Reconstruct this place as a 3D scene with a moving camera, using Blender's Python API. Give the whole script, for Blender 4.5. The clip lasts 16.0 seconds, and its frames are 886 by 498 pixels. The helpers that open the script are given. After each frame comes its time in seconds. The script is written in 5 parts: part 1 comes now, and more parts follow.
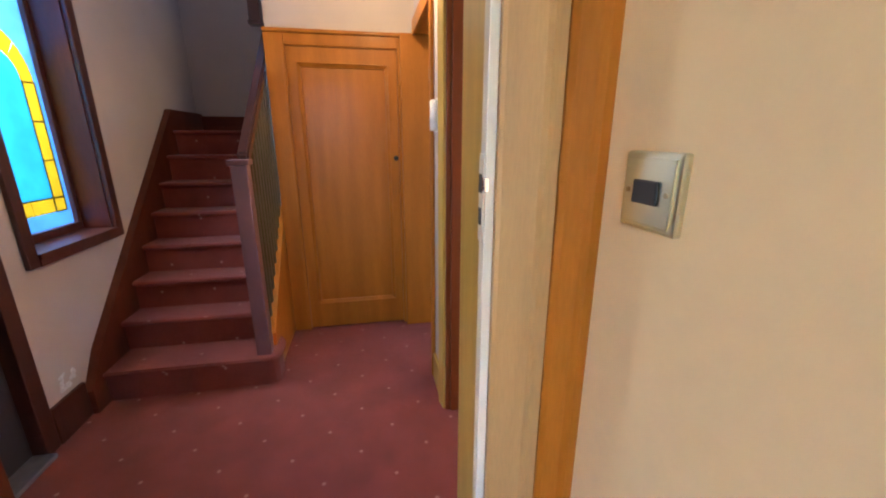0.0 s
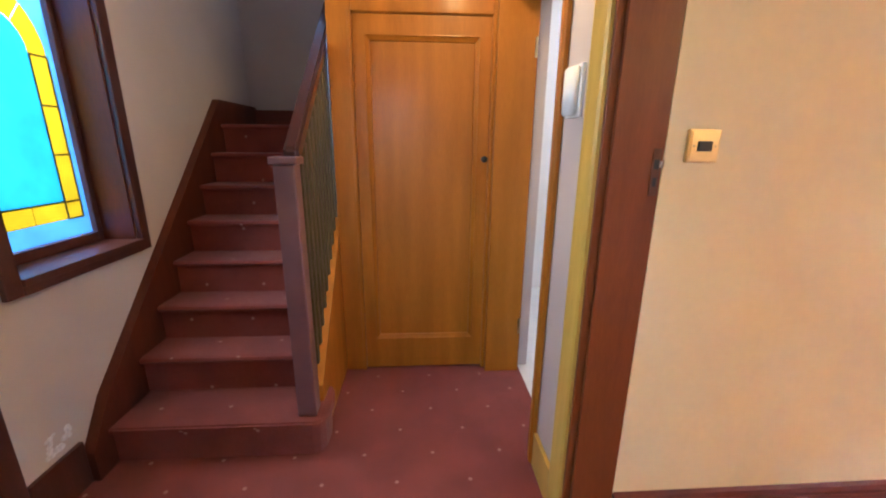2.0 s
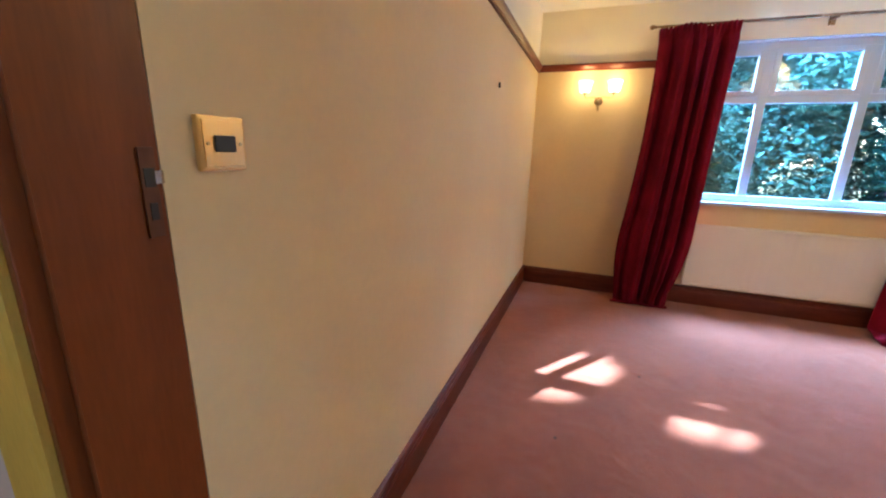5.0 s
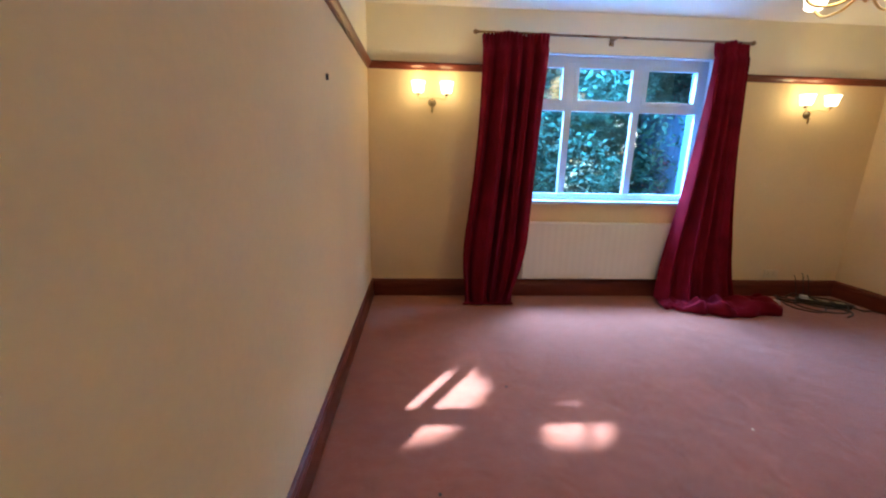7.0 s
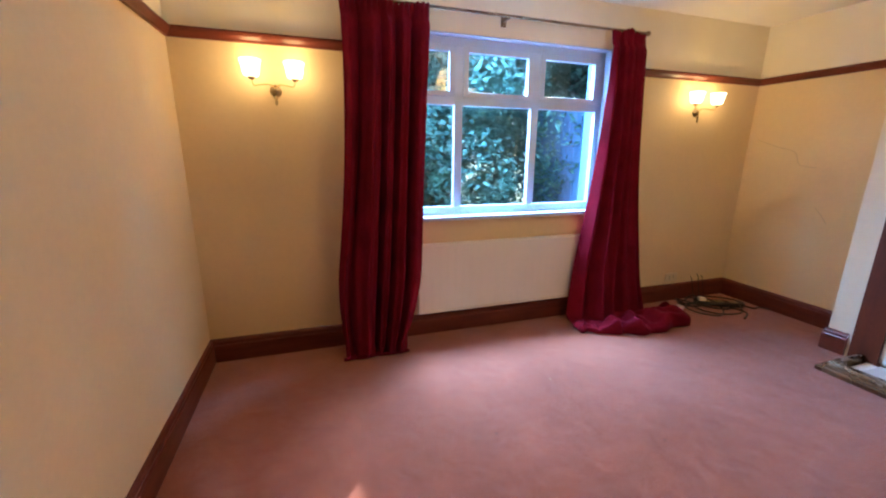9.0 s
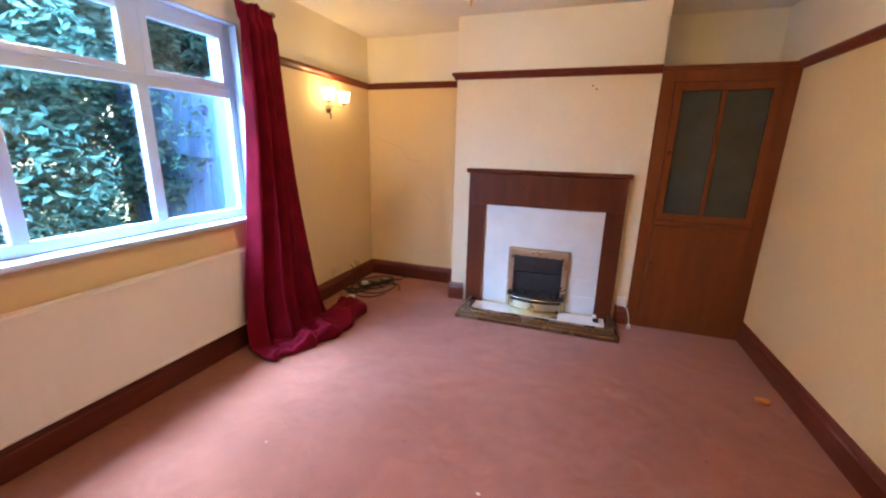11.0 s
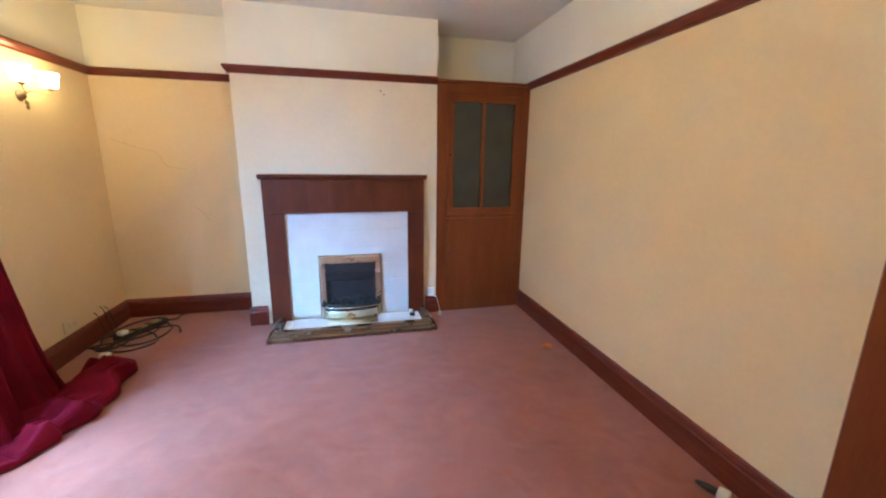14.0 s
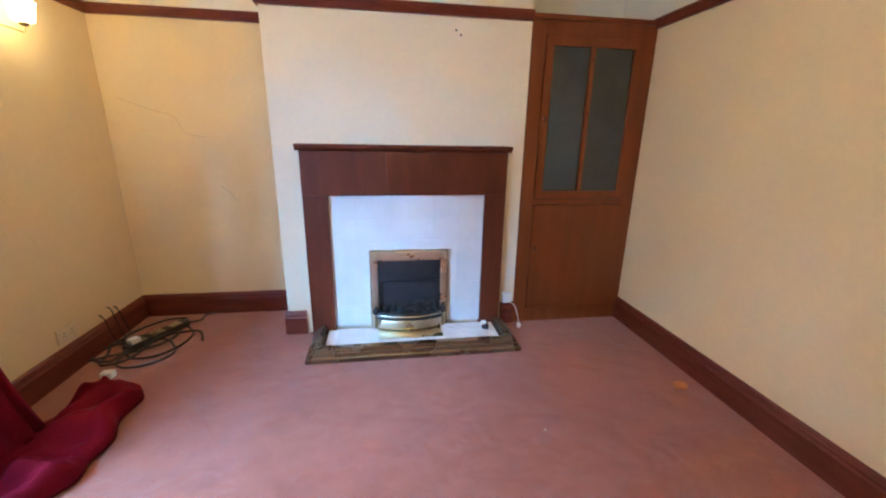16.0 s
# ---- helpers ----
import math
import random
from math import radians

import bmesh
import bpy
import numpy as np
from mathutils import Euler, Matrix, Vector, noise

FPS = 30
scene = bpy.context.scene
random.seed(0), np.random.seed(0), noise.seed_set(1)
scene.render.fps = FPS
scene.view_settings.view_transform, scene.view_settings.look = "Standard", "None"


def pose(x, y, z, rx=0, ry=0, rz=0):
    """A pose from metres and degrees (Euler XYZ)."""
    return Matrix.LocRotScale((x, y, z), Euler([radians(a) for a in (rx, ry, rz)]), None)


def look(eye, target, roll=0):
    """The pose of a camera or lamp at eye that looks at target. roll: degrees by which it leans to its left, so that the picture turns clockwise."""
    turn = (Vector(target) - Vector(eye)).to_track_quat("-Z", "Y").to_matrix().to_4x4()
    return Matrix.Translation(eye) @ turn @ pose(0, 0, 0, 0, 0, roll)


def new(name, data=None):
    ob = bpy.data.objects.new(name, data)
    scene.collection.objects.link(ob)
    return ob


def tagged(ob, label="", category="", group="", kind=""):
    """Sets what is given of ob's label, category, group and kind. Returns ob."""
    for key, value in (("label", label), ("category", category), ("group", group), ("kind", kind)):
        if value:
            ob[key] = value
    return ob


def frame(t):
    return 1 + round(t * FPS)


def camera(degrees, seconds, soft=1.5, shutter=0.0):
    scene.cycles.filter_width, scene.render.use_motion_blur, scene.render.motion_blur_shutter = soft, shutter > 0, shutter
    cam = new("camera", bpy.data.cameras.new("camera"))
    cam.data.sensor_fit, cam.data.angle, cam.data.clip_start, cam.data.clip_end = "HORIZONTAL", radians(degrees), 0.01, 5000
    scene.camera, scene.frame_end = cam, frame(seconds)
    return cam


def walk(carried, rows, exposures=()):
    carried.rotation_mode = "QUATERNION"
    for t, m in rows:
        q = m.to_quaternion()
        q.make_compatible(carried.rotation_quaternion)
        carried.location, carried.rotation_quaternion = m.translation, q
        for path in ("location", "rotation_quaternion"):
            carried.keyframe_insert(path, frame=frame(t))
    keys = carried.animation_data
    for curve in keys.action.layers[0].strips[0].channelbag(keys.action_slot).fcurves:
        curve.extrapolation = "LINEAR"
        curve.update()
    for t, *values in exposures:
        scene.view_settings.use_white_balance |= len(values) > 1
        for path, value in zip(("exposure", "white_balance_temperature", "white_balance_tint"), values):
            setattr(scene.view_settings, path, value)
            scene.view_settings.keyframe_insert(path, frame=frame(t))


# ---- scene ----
cam = camera(97.4, 16.0, soft=2.1)
PATH = [
    (0, (-0.512, -1.695, 1.361), (-0.15, 0.195, 0.817), 0.0),
    (0.5, (-0.567, -1.604, 1.358), (-0.355, 0.309, 0.813), 0.1),
    (1, (-0.618, -1.409, 1.345), (-0.517, 0.513, 0.803), 0.2),
    (1.5, (-0.665, -1.242, 1.33), (-0.556, 0.684, 0.799), 0.3),
    (2, (-0.654, -1.03, 1.313), (-0.533, 0.897, 0.79), 0.5),
    (2.5, (-0.589, -0.897, 1.308), (-0.456, 1.034, 0.805), 0.9),
    (3, (-0.555, -0.816, 1.28), (-0.217, 1.102, 0.823), 1.8),
    (3.5, (-0.534, -0.726, 1.321), (0.4, 0.96, 0.789), 0.8),
    (4, (-0.504, -0.704, 1.276), (0.906, 0.642, 0.828), 0.8),
    (4.5, (-0.422, -0.617, 1.324), (1.238, 0.374, 0.813), 2.3),
    (5, (-0.387, -0.575, 1.312), (1.43, 0.099, 0.819), 1.6),
    (5.2, (-0.369, -0.546, 1.318), (1.495, -0.015, 0.823), 2.4),
    (7.3, (0.143, -0.457, 1.350), (2.082, -0.601, 0.873), 1.2),
    (7.5, (0.266, -0.470, 1.352), (2.203, -0.627, 0.876), 1.3),
    (8, (0.526, -0.481, 1.363), (2.453, -0.720, 0.885), 1.1),
    (8.5, (0.699, -0.634, 1.365), (2.608, -0.999, 0.892), 1.1),
    (9, (0.802, -0.740, 1.415), (2.645, -1.347, 0.931), 0.5),
    (9.5, (0.963, -0.827, 1.475), (2.645, -1.772, 0.947), 0.5),
    (10, (1.103, -0.823, 1.455), (2.463, -2.194, 0.936), 0.6),
    (10.2, (1.164, -0.840, 1.481), (2.378, -2.335, 0.945), 0.7),
    (12.3, (1.426, -0.797, 1.362), (1.256, -2.744, 0.937), 0.8),
    (12.5, (1.423, -0.8, 1.351), (1.168, -2.739, 0.931), 0.8),
    (13, (1.439, -0.805, 1.359), (1.037, -2.718, 0.934), 0.6),
    (13.5, (1.534, -0.852, 1.382), (1.08, -2.752, 0.951), 0.8),
    (14, (1.599, -0.9, 1.4), (1.148, -2.798, 0.961), 0.7),
    (14.5, (1.693, -1.022, 1.394), (1.262, -2.921, 0.94), 0.8),
    (15, (1.724, -1.245, 1.376), (1.34, -3.151, 0.909), 0.9),
    (15.5, (1.737, -1.461, 1.363), (1.428, -3.364, 0.832), 1.1),
    (16, (1.781, -1.745, 1.33), (1.49, -3.647, 0.782), 1.0),
]
EXPOSURES = [(0, 3.75, 5300, 19), (0.5, 3.8, 5400, 19), (1.0, 3.9, 6200, 28), (1.7, 3.9, 5600, 19), (2.5, 3.95, 4950, 8), (3.5, 3.85, 4750, 4), (5.0, 2.98, 5150, 5), (7.5, 2.6, 4750, 2), (8.5, 2.65, 4850, 5), (9.5, 2.73, 5950, 16), (10.2, 2.88, 6200, 17), (12.5, 3.22, 4700, 1), (16, 3.3, 4700, 0)]
walk(cam, [(t, look(eye, target, roll)) for t, eye, target, roll in PATH], EXPOSURES)

# ---- world, sun, lamps, exposure ----
world = bpy.data.worlds.new("sky")
scene.world = world
world.use_nodes = True
wn = world.node_tree.nodes
sky = wn.new("ShaderNodeTexSky")
sky.sky_type = "NISHITA"
sky.sun_disc = False
TO_SUN = Vector((1.87, -1.326, 1.77)).normalized()
sky.sun_elevation = math.asin(TO_SUN.z)
sky.sun_rotation = math.atan2(TO_SUN.x, TO_SUN.y)
world.node_tree.links.new(sky.outputs[0], wn["Background"].inputs[0])
wn["Background"].inputs[1].default_value = 0.15

sun_data = bpy.data.lights.new("sun", "SUN")
sun_data.energy, sun_data.angle, sun_data.color = 5.0, radians(0.6), (1.0, 0.98, 0.95)
new("sun", sun_data).matrix_world = look(TO_SUN * 30, (0, 0, 0))


def lamp(name, place, watts, colour, radius):
    data = bpy.data.lights.new(name, "POINT")
    data.energy, data.color, data.shadow_soft_size = watts, colour, radius
    ob = new(name, data)
    ob.location = place
    return ob


WARM = (1.0, 0.60, 0.17)
# open sky above the garden, let in by the living room window
data = bpy.data.lights.new("window_skylight", "AREA")
data.shape, data.size, data.size_y, data.energy, data.color = "RECTANGLE", 1.7, 0.7, 115.0, (0.42, 0.65, 1.0)
new("window_skylight", data).matrix_world = look((4.35, -2.09, 2.95), (2.2, -2.3, 0.0))
data = bpy.data.lights.new("window_skylight", "AREA")
data.shape, data.size, data.size_y, data.energy, data.color = "RECTANGLE", 3.0, 3.0, 250.0, (0.42, 0.66, 1.0)
new("window_skylight", data).matrix_world = look((7.0, 3.3, 4.2), (2.4, -4.2, 1.0))
# ceiling bulb of the hall
lamp("hall_bulb", (-0.42, 0.34, 2.20), 1.45, (1.0, 0.66, 0.24), 0.05)
# daylight outside the stained glass window
data = bpy.data.lights.new("hall_window_light", "AREA")
data.shape, data.size, data.size_y, data.energy, data.color = "RECTANGLE", 0.56, 1.3, 1.9, (1.0, 0.95, 0.88)
new("hall_window_light", data).matrix_world = look((-2.32, 0.54, 1.60), (-0.6, 0.62, 1.1))
# fill lamp in an added, unseen landing window, to light the stair treads
data = bpy.data.lights.new("stair_fill_lamp", "AREA")
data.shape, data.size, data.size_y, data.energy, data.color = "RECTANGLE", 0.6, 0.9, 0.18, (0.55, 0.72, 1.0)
new("stair_fill_lamp", data).matrix_world = look((-1.45, 2.28, 3.5), (-1.7, 0.3, 0.7))
# unseen lamp added to make the kitchen bright through the gap
lamp("kitchen_fill_lamp", (0.8, 1.1, 2.2), 1.8, (1.0, 0.93, 0.85), 0.08)


# ---- materials ----
def mat(name, base, rough=0.6, metal=0.0, vary=0.12, scale=3.0, bump=0.0, bump_scale=200.0, stretch=(1, 1, 1),
        fine=0.0, fine_scale=60.0, sheen=0.0, coat=0.0, spec=0.5, rough_vary=0.0):
    """A surface with two scales of colour variation and fine relief, in metres."""
    m = bpy.data.materials.new(name)
    m.use_nodes = True
    nt = m.node_tree
    nd, ln = nt.nodes, nt.links.new
    b = nd["Principled BSDF"]
    b.inputs["Roughness"].default_value, b.inputs["Metallic"].default_value = rough, metal
    b.inputs["Sheen Weight"].default_value, b.inputs["Coat Weight"].default_value = sheen, coat
    b.inputs["Coat Roughness"].default_value = 0.18
    b.inputs["Specular IOR Level"].default_value = spec
    geo = nd.new("ShaderNodeNewGeometry")
    mp = nd.new("ShaderNodeMapping")
    mp.inputs["Scale"].default_value = stretch
    ln(geo.outputs["Position"], mp.inputs["Vector"])
    n1 = nd.new("ShaderNodeTexNoise")
    n1.inputs["Scale"].default_value, n1.inputs["Detail"].default_value = scale, 5
    n2 = nd.new("ShaderNodeTexNoise")
    n2.inputs["Scale"].default_value, n2.inputs["Detail"].default_value = fine_scale, 3
    ln(mp.outputs[0], n1.inputs["Vector"])
    ln(mp.outputs[0], n2.inputs["Vector"])
    r1 = nd.new("ShaderNodeMapRange")
    r1.inputs["From Min"].default_value, r1.inputs["From Max"].default_value = 0.3, 0.7
    r1.inputs["To Min"].default_value, r1.inputs["To Max"].default_value = 1 - vary, 1 + vary
    ln(n1.outputs["Fac"], r1.inputs["Value"])
    r2 = nd.new("ShaderNodeMapRange")
    r2.inputs["From Min"].default_value, r2.inputs["From Max"].default_value = 0.3, 0.7
    r2.inputs["To Min"].default_value, r2.inputs["To Max"].default_value = 1 - fine, 1 + fine
    ln(n2.outputs["Fac"], r2.inputs["Value"])
    mul = nd.new("ShaderNodeMath")
    mul.operation = "MULTIPLY"
    ln(r1.outputs[0], mul.inputs[0])
    ln(r2.outputs[0], mul.inputs[1])
    sc = nd.new("ShaderNodeVectorMath")
    sc.operation = "SCALE"
    sc.inputs[0].default_value = base[:3]
    ln(mul.outputs[0], sc.inputs["Scale"])
    ln(sc.outputs[0], b.inputs["Base Color"])
    if rough_vary:
        r3 = nd.new("ShaderNodeMapRange")
        r3.inputs["From Min"].default_value, r3.inputs["From Max"].default_value = 0.3, 0.7
        r3.inputs["To Min"].default_value, r3.inputs["To Max"].default_value = rough - rough_vary, rough + rough_vary
        ln(n1.outputs["Fac"], r3.inputs["Value"])
        ln(r3.outputs[0], b.inputs["Roughness"])
    if bump:
        n3 = nd.new("ShaderNodeTexNoise")
        n3.inputs["Scale"].default_value, n3.inputs["Detail"].default_value = bump_scale, 4
        ln(mp.outputs[0], n3.inputs["Vector"])
        bp = nd.new("ShaderNodeBump")
        bp.inputs["Strength"].default_value, bp.inputs["Distance"].default_value = bump, 0.004
        ln(n3.outputs["Fac"], bp.inputs["Height"])
        ln(bp.outputs[0], b.inputs["Normal"])
    return m


DOT = 0.21        # step of the woven dots along the diagonals


def dotted_carpet(name, base, dot):
    """A dark carpet woven with small pale dots in a staggered grid."""
    m = mat(name, base, 0.95, vary=0.18, scale=5, bump=0.7, bump_scale=420, fine=0.2, fine_scale=260, sheen=0.15, spec=0.15)
    nt = m.node_tree
    nd, ln = nt.nodes, nt.links.new
    b = nd["Principled BSDF"]
    old = b.inputs["Base Color"].links[0].from_socket
    geo = nd.new("ShaderNodeNewGeometry")
    rot = nd.new("ShaderNodeMapping")
    rot.inputs["Rotation"].default_value = (0, 0, radians(45))
    rot.inputs["Location"].default_value = (-0.156, 0.217, 0)
    rot.inputs["Scale"].default_value = (1 / DOT, 1 / DOT, 1 / DOT)
    sep = nd.new("ShaderNodeSeparateXYZ")
    ln(geo.outputs["Position"], sep.inputs[0])
    add = nd.new("ShaderNodeMath")
    add.operation = "ADD"
    ln(sep.outputs["Y"], add.inputs[0])
    ln(sep.outputs["Z"], add.inputs[1])
    com = nd.new("ShaderNodeCombineXYZ")
    ln(sep.outputs["X"], com.inputs["X"])
    ln(add.outputs[0], com.inputs["Y"])
    ln(com.outputs[0], rot.inputs["Vector"])
    fr = nd.new("ShaderNodeVectorMath")
    fr.operation = "FRACTION"
    ln(rot.outputs[0], fr.inputs[0])
    sub = nd.new("ShaderNodeVectorMath")
    sub.operation = "SUBTRACT"
    sub.inputs[1].default_value = (0.5, 0.5, 0.0)
    ln(fr.outputs[0], sub.inputs[0])
    flat = nd.new("ShaderNodeVectorMath")
    flat.operation = "MULTIPLY"
    flat.inputs[1].default_value = (1, 1, 0)
    ln(sub.outputs[0], flat.inputs[0])
    le = nd.new("ShaderNodeVectorMath")
    le.operation = "LENGTH"
    ln(flat.outputs[0], le.inputs[0])
    mr = nd.new("ShaderNodeMapRange")
    mr.inputs["From Min"].default_value, mr.inputs["From Max"].default_value = 0.026, 0.050
    mr.inputs["To Min"].default_value, mr.inputs["To Max"].default_value = 0.45, 0.0
    ln(le.outputs["Value"], mr.inputs["Value"])
    mix = nd.new("ShaderNodeMix")
    mix.data_type = "RGBA"
    ln(mr.outputs[0], mix.inputs[0])
    ln(old, mix.inputs[6])
    mix.inputs[7].default_value = (*dot, 1)
    ln(mix.outputs[2], b.inputs["Base Color"])
    return m


def worn_carpet(name, base):
    """Cut-pile carpet with trodden paths, swirls of brushed pile and a few dark spots."""
    m = mat(name, base, 0.92, vary=0.07, scale=9.0, bump=0.9, bump_scale=300, fine=0.18, fine_scale=150, sheen=0.32, spec=0.2)
    nd, ln = m.node_tree.nodes, m.node_tree.links.new
    b = nd["Principled BSDF"]
    old = b.inputs["Base Color"].links[0].from_socket
    geo = nd.new("ShaderNodeNewGeometry")
    last = old
    for scale, distort, lo, hi, f0, f1 in ((1.2, 0.8, 0.91, 1.07, 0.35, 0.65), (4.2, 2.0, 0.94, 1.06, 0.38, 0.64), (5.5, 0.4, 1.0, 0.80, 0.70, 0.78)):
        n = nd.new("ShaderNodeTexNoise")
        n.inputs["Scale"].default_value, n.inputs["Detail"].default_value, n.inputs["Distortion"].default_value = scale, 4, distort
        ln(geo.outputs["Position"], n.inputs["Vector"])
        r = nd.new("ShaderNodeMapRange")
        r.inputs["From Min"].default_value, r.inputs["From Max"].default_value = f0, f1
        r.inputs["To Min"].default_value, r.inputs["To Max"].default_value = lo, hi
        ln(n.outputs["Fac"], r.inputs["Value"])
        v = nd.new("ShaderNodeVectorMath")
        v.operation = "SCALE"
        ln(last, v.inputs[0])
        ln(r.outputs[0], v.inputs["Scale"])
        last = v.outputs[0]
    ln(last, b.inputs["Base Color"])
    # shallow dents and rucks under the pile
    dents = nd.new("ShaderNodeTexNoise")
    dents.inputs["Scale"].default_value, dents.inputs["Detail"].default_value, dents.inputs["Distortion"].default_value = 6.0, 3, 0.8
    ln(geo.outputs["Position"], dents.inputs["Vector"])
    ruck = nd.new("ShaderNodeBump")
    ruck.inputs["Strength"].default_value, ruck.inputs["Distance"].default_value = 0.55, 0.02
    ln(dents.outputs["Fac"], ruck.inputs["Height"])
    pile = b.inputs["Normal"].links[0].from_node
    ln(ruck.outputs[0], pile.inputs["Normal"])
    return m


def glass(name, colour=(1, 1, 1), rough=0.0):
    m = bpy.data.materials.new(name)
    m.use_nodes = True
    b = m.node_tree.nodes["Principled BSDF"]
    b.inputs["Base Color"].default_value = (*colour, 1)
    b.inputs["Transmission Weight"].default_value = 1
    b.inputs["Roughness"].default_value = rough
    b.inputs["IOR"].default_value = 1.45
    return m


def stained(name, colour):
    """Obscured coloured glass that spreads the daylight behind it."""
    m = bpy.data.materials.new(name)
    m.use_nodes = True
    nt = m.node_tree
    nd, ln = nt.nodes, nt.links.new
    out = nd["Material Output"]
    tr = nd.new("ShaderNodeBsdfTranslucent")
    gl = nd["Principled BSDF"]
    gl.inputs["Base Color"].default_value = (*[c * 0.25 for c in colour], 1)
    gl.inputs["Roughness"].default_value = 0.15
    ns = nd.new("ShaderNodeTexNoise")
    ns.inputs["Scale"].default_value = 9
    geo = nd.new("ShaderNodeNewGeometry")
    ln(geo.outputs["Position"], ns.inputs["Vector"])
    mr = nd.new("ShaderNodeMapRange")
    mr.inputs["To Min"].default_value, mr.inputs["To Max"].default_value = 0.75, 1.15
    ln(ns.outputs["Fac"], mr.inputs["Value"])
    sc = nd.new("ShaderNodeVectorMath")
    sc.operation = "SCALE"
    sc.inputs[0].default_value = colour
    ln(mr.outputs[0], sc.inputs["Scale"])
    ln(sc.outputs[0], tr.inputs["Color"])
    mx = nd.new("ShaderNodeMixShader")
    mx.inputs[0].default_value = 0.12
    ln(tr.outputs[0], mx.inputs[1])
    ln(gl.outputs[0], mx.inputs[2])
    ln(mx.outputs[0], out.inputs["Surface"])
    return m


def glow(name, colour, strength):
    m = bpy.data.materials.new(name)
    m.use_nodes = True
    b = m.node_tree.nodes["Principled BSDF"]
    b.inputs["Base Color"].default_value = (0.9, 0.85, 0.75, 1)
    b.inputs["Emission Color"].default_value = (*colour, 1)
    b.inputs["Emission Strength"].default_value = strength
    b.inputs["Roughness"].default_value = 0.3
    return m


def leafy(name, a, c):
    """Leaves that differ one from the next."""
    m = bpy.data.materials.new(name)
    m.use_nodes = True
    nt = m.node_tree
    nd, ln = nt.nodes, nt.links.new
    b = nd["Principled BSDF"]
    geo = nd.new("ShaderNodeNewGeometry")
    ramp = nd.new("ShaderNodeValToRGB")
    ramp.color_ramp.elements[0].color, ramp.color_ramp.elements[1].color = (*a, 1), (*c, 1)
    ln(geo.outputs["Random Per Island"], ramp.inputs[0])
    ln(ramp.outputs[0], b.inputs["Base Color"])
    b.inputs["Roughness"].default_value = 0.8
    b.inputs["Specular IOR Level"].default_value = 0.12
    b.inputs["Subsurface Weight"].default_value = 0.0
    return m


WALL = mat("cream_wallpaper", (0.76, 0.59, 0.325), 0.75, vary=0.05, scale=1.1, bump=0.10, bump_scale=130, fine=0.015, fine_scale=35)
# WALL's settings in a paler tone, for the chimney breast alone
WALL_PALE = mat("cream_wallpaper_paler_tone", (0.78, 0.665, 0.47), 0.75, vary=0.05, scale=1.1, bump=0.10, bump_scale=130, fine=0.015, fine_scale=35)
WALL_UP = mat("ivory_paint", (0.83, 0.77, 0.62), 0.75, vary=0.05, scale=1.5, bump=0.2, bump_scale=90)
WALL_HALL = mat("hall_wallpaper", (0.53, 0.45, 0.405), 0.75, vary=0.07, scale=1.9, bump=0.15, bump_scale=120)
WALL_WHITE = mat("white_plaster", (0.82, 0.80, 0.78), 0.8, vary=0.04, bump=0.1)
CEIL = mat("white_ceiling_paint", (0.82, 0.79, 0.73), 0.85, vary=0.04, scale=1.3, bump=0.25, bump_scale=80)
CARPET = worn_carpet("rose_carpet", (0.30, 0.092, 0.047))
HALL_CARPET = dotted_carpet("burgundy_dotted_carpet", (0.22, 0.052, 0.040), (0.62, 0.40, 0.30))
MAHOG = mat("mahogany_varnish", (0.095, 0.020, 0.007), 0.40, vary=0.22, scale=2.5, stretch=(5, 5, 0.8), fine=0.10, fine_scale=30, bump=0.06, bump_scale=60, coat=0.08, spec=0.35)
MAHOG_H = mat("mahogany_skirting", (0.125, 0.026, 0.013), 0.34, vary=0.25, scale=3, stretch=(1, 1, 9), fine=0.14, fine_scale=25, bump=0.05, bump_scale=60, coat=0.08, spec=0.35)
DOORWOOD = mat("red_brown_door_varnish", (0.170, 0.042, 0.009), 0.40, vary=0.16, scale=2, stretch=(6, 6, 0.6), fine=0.09, fine_scale=35, bump=0.05, bump_scale=60, coat=0.04, spec=0.3)
GOLDWOOD = mat("golden_oak_varnish", (0.37, 0.128, 0.006), 0.46, vary=0.16, scale=2, stretch=(6, 6, 0.6), fine=0.07, fine_scale=35, bump=0.03, bump_scale=60, coat=0.10, spec=0.22)
OLIVEWOOD = mat("yellow_gloss_woodwork", (0.52, 0.34, 0.06), 0.32, vary=0.14, scale=4, stretch=(6, 6, 0.8), fine=0.06, bump=0.05, bump_scale=50, coat=0.3)
RAILWOOD = mat("dark_handrail_varnish", (0.055, 0.018, 0.012), 0.32, vary=0.14, scale=3, stretch=(5, 1, 1), fine=0.06, coat=0.4)
DARKWOOD = mat("dark_brown_woodwork", (0.07, 0.022, 0.014), 0.38, vary=0.25, scale=4, stretch=(5, 5, 0.8), fine=0.12, bump=0.05, bump_scale=60, coat=0.2)
NEWELWOOD = mat("purple_brown_gloss_post", (0.16, 0.075, 0.075), 0.35, vary=0.15, scale=5, bump=0.04, bump_scale=60)
CREAMGLOSS = mat("cream_gloss_edge", (0.74, 0.70, 0.56), 0.35, vary=0.08, scale=9)
OLIVEDARK = mat("dark_olive_balusters", (0.075, 0.062, 0.032), 0.45, vary=0.2, scale=6)
# white plastic with blue sky shade put into its base colour
UPVC = mat("white_plastic_blue_shade", (0.47, 0.58, 0.72), 0.35, vary=0.03, scale=6)
RADPAINT = mat("cream_radiator_enamel", (0.78, 0.73, 0.62), 0.4, vary=0.03, scale=4)
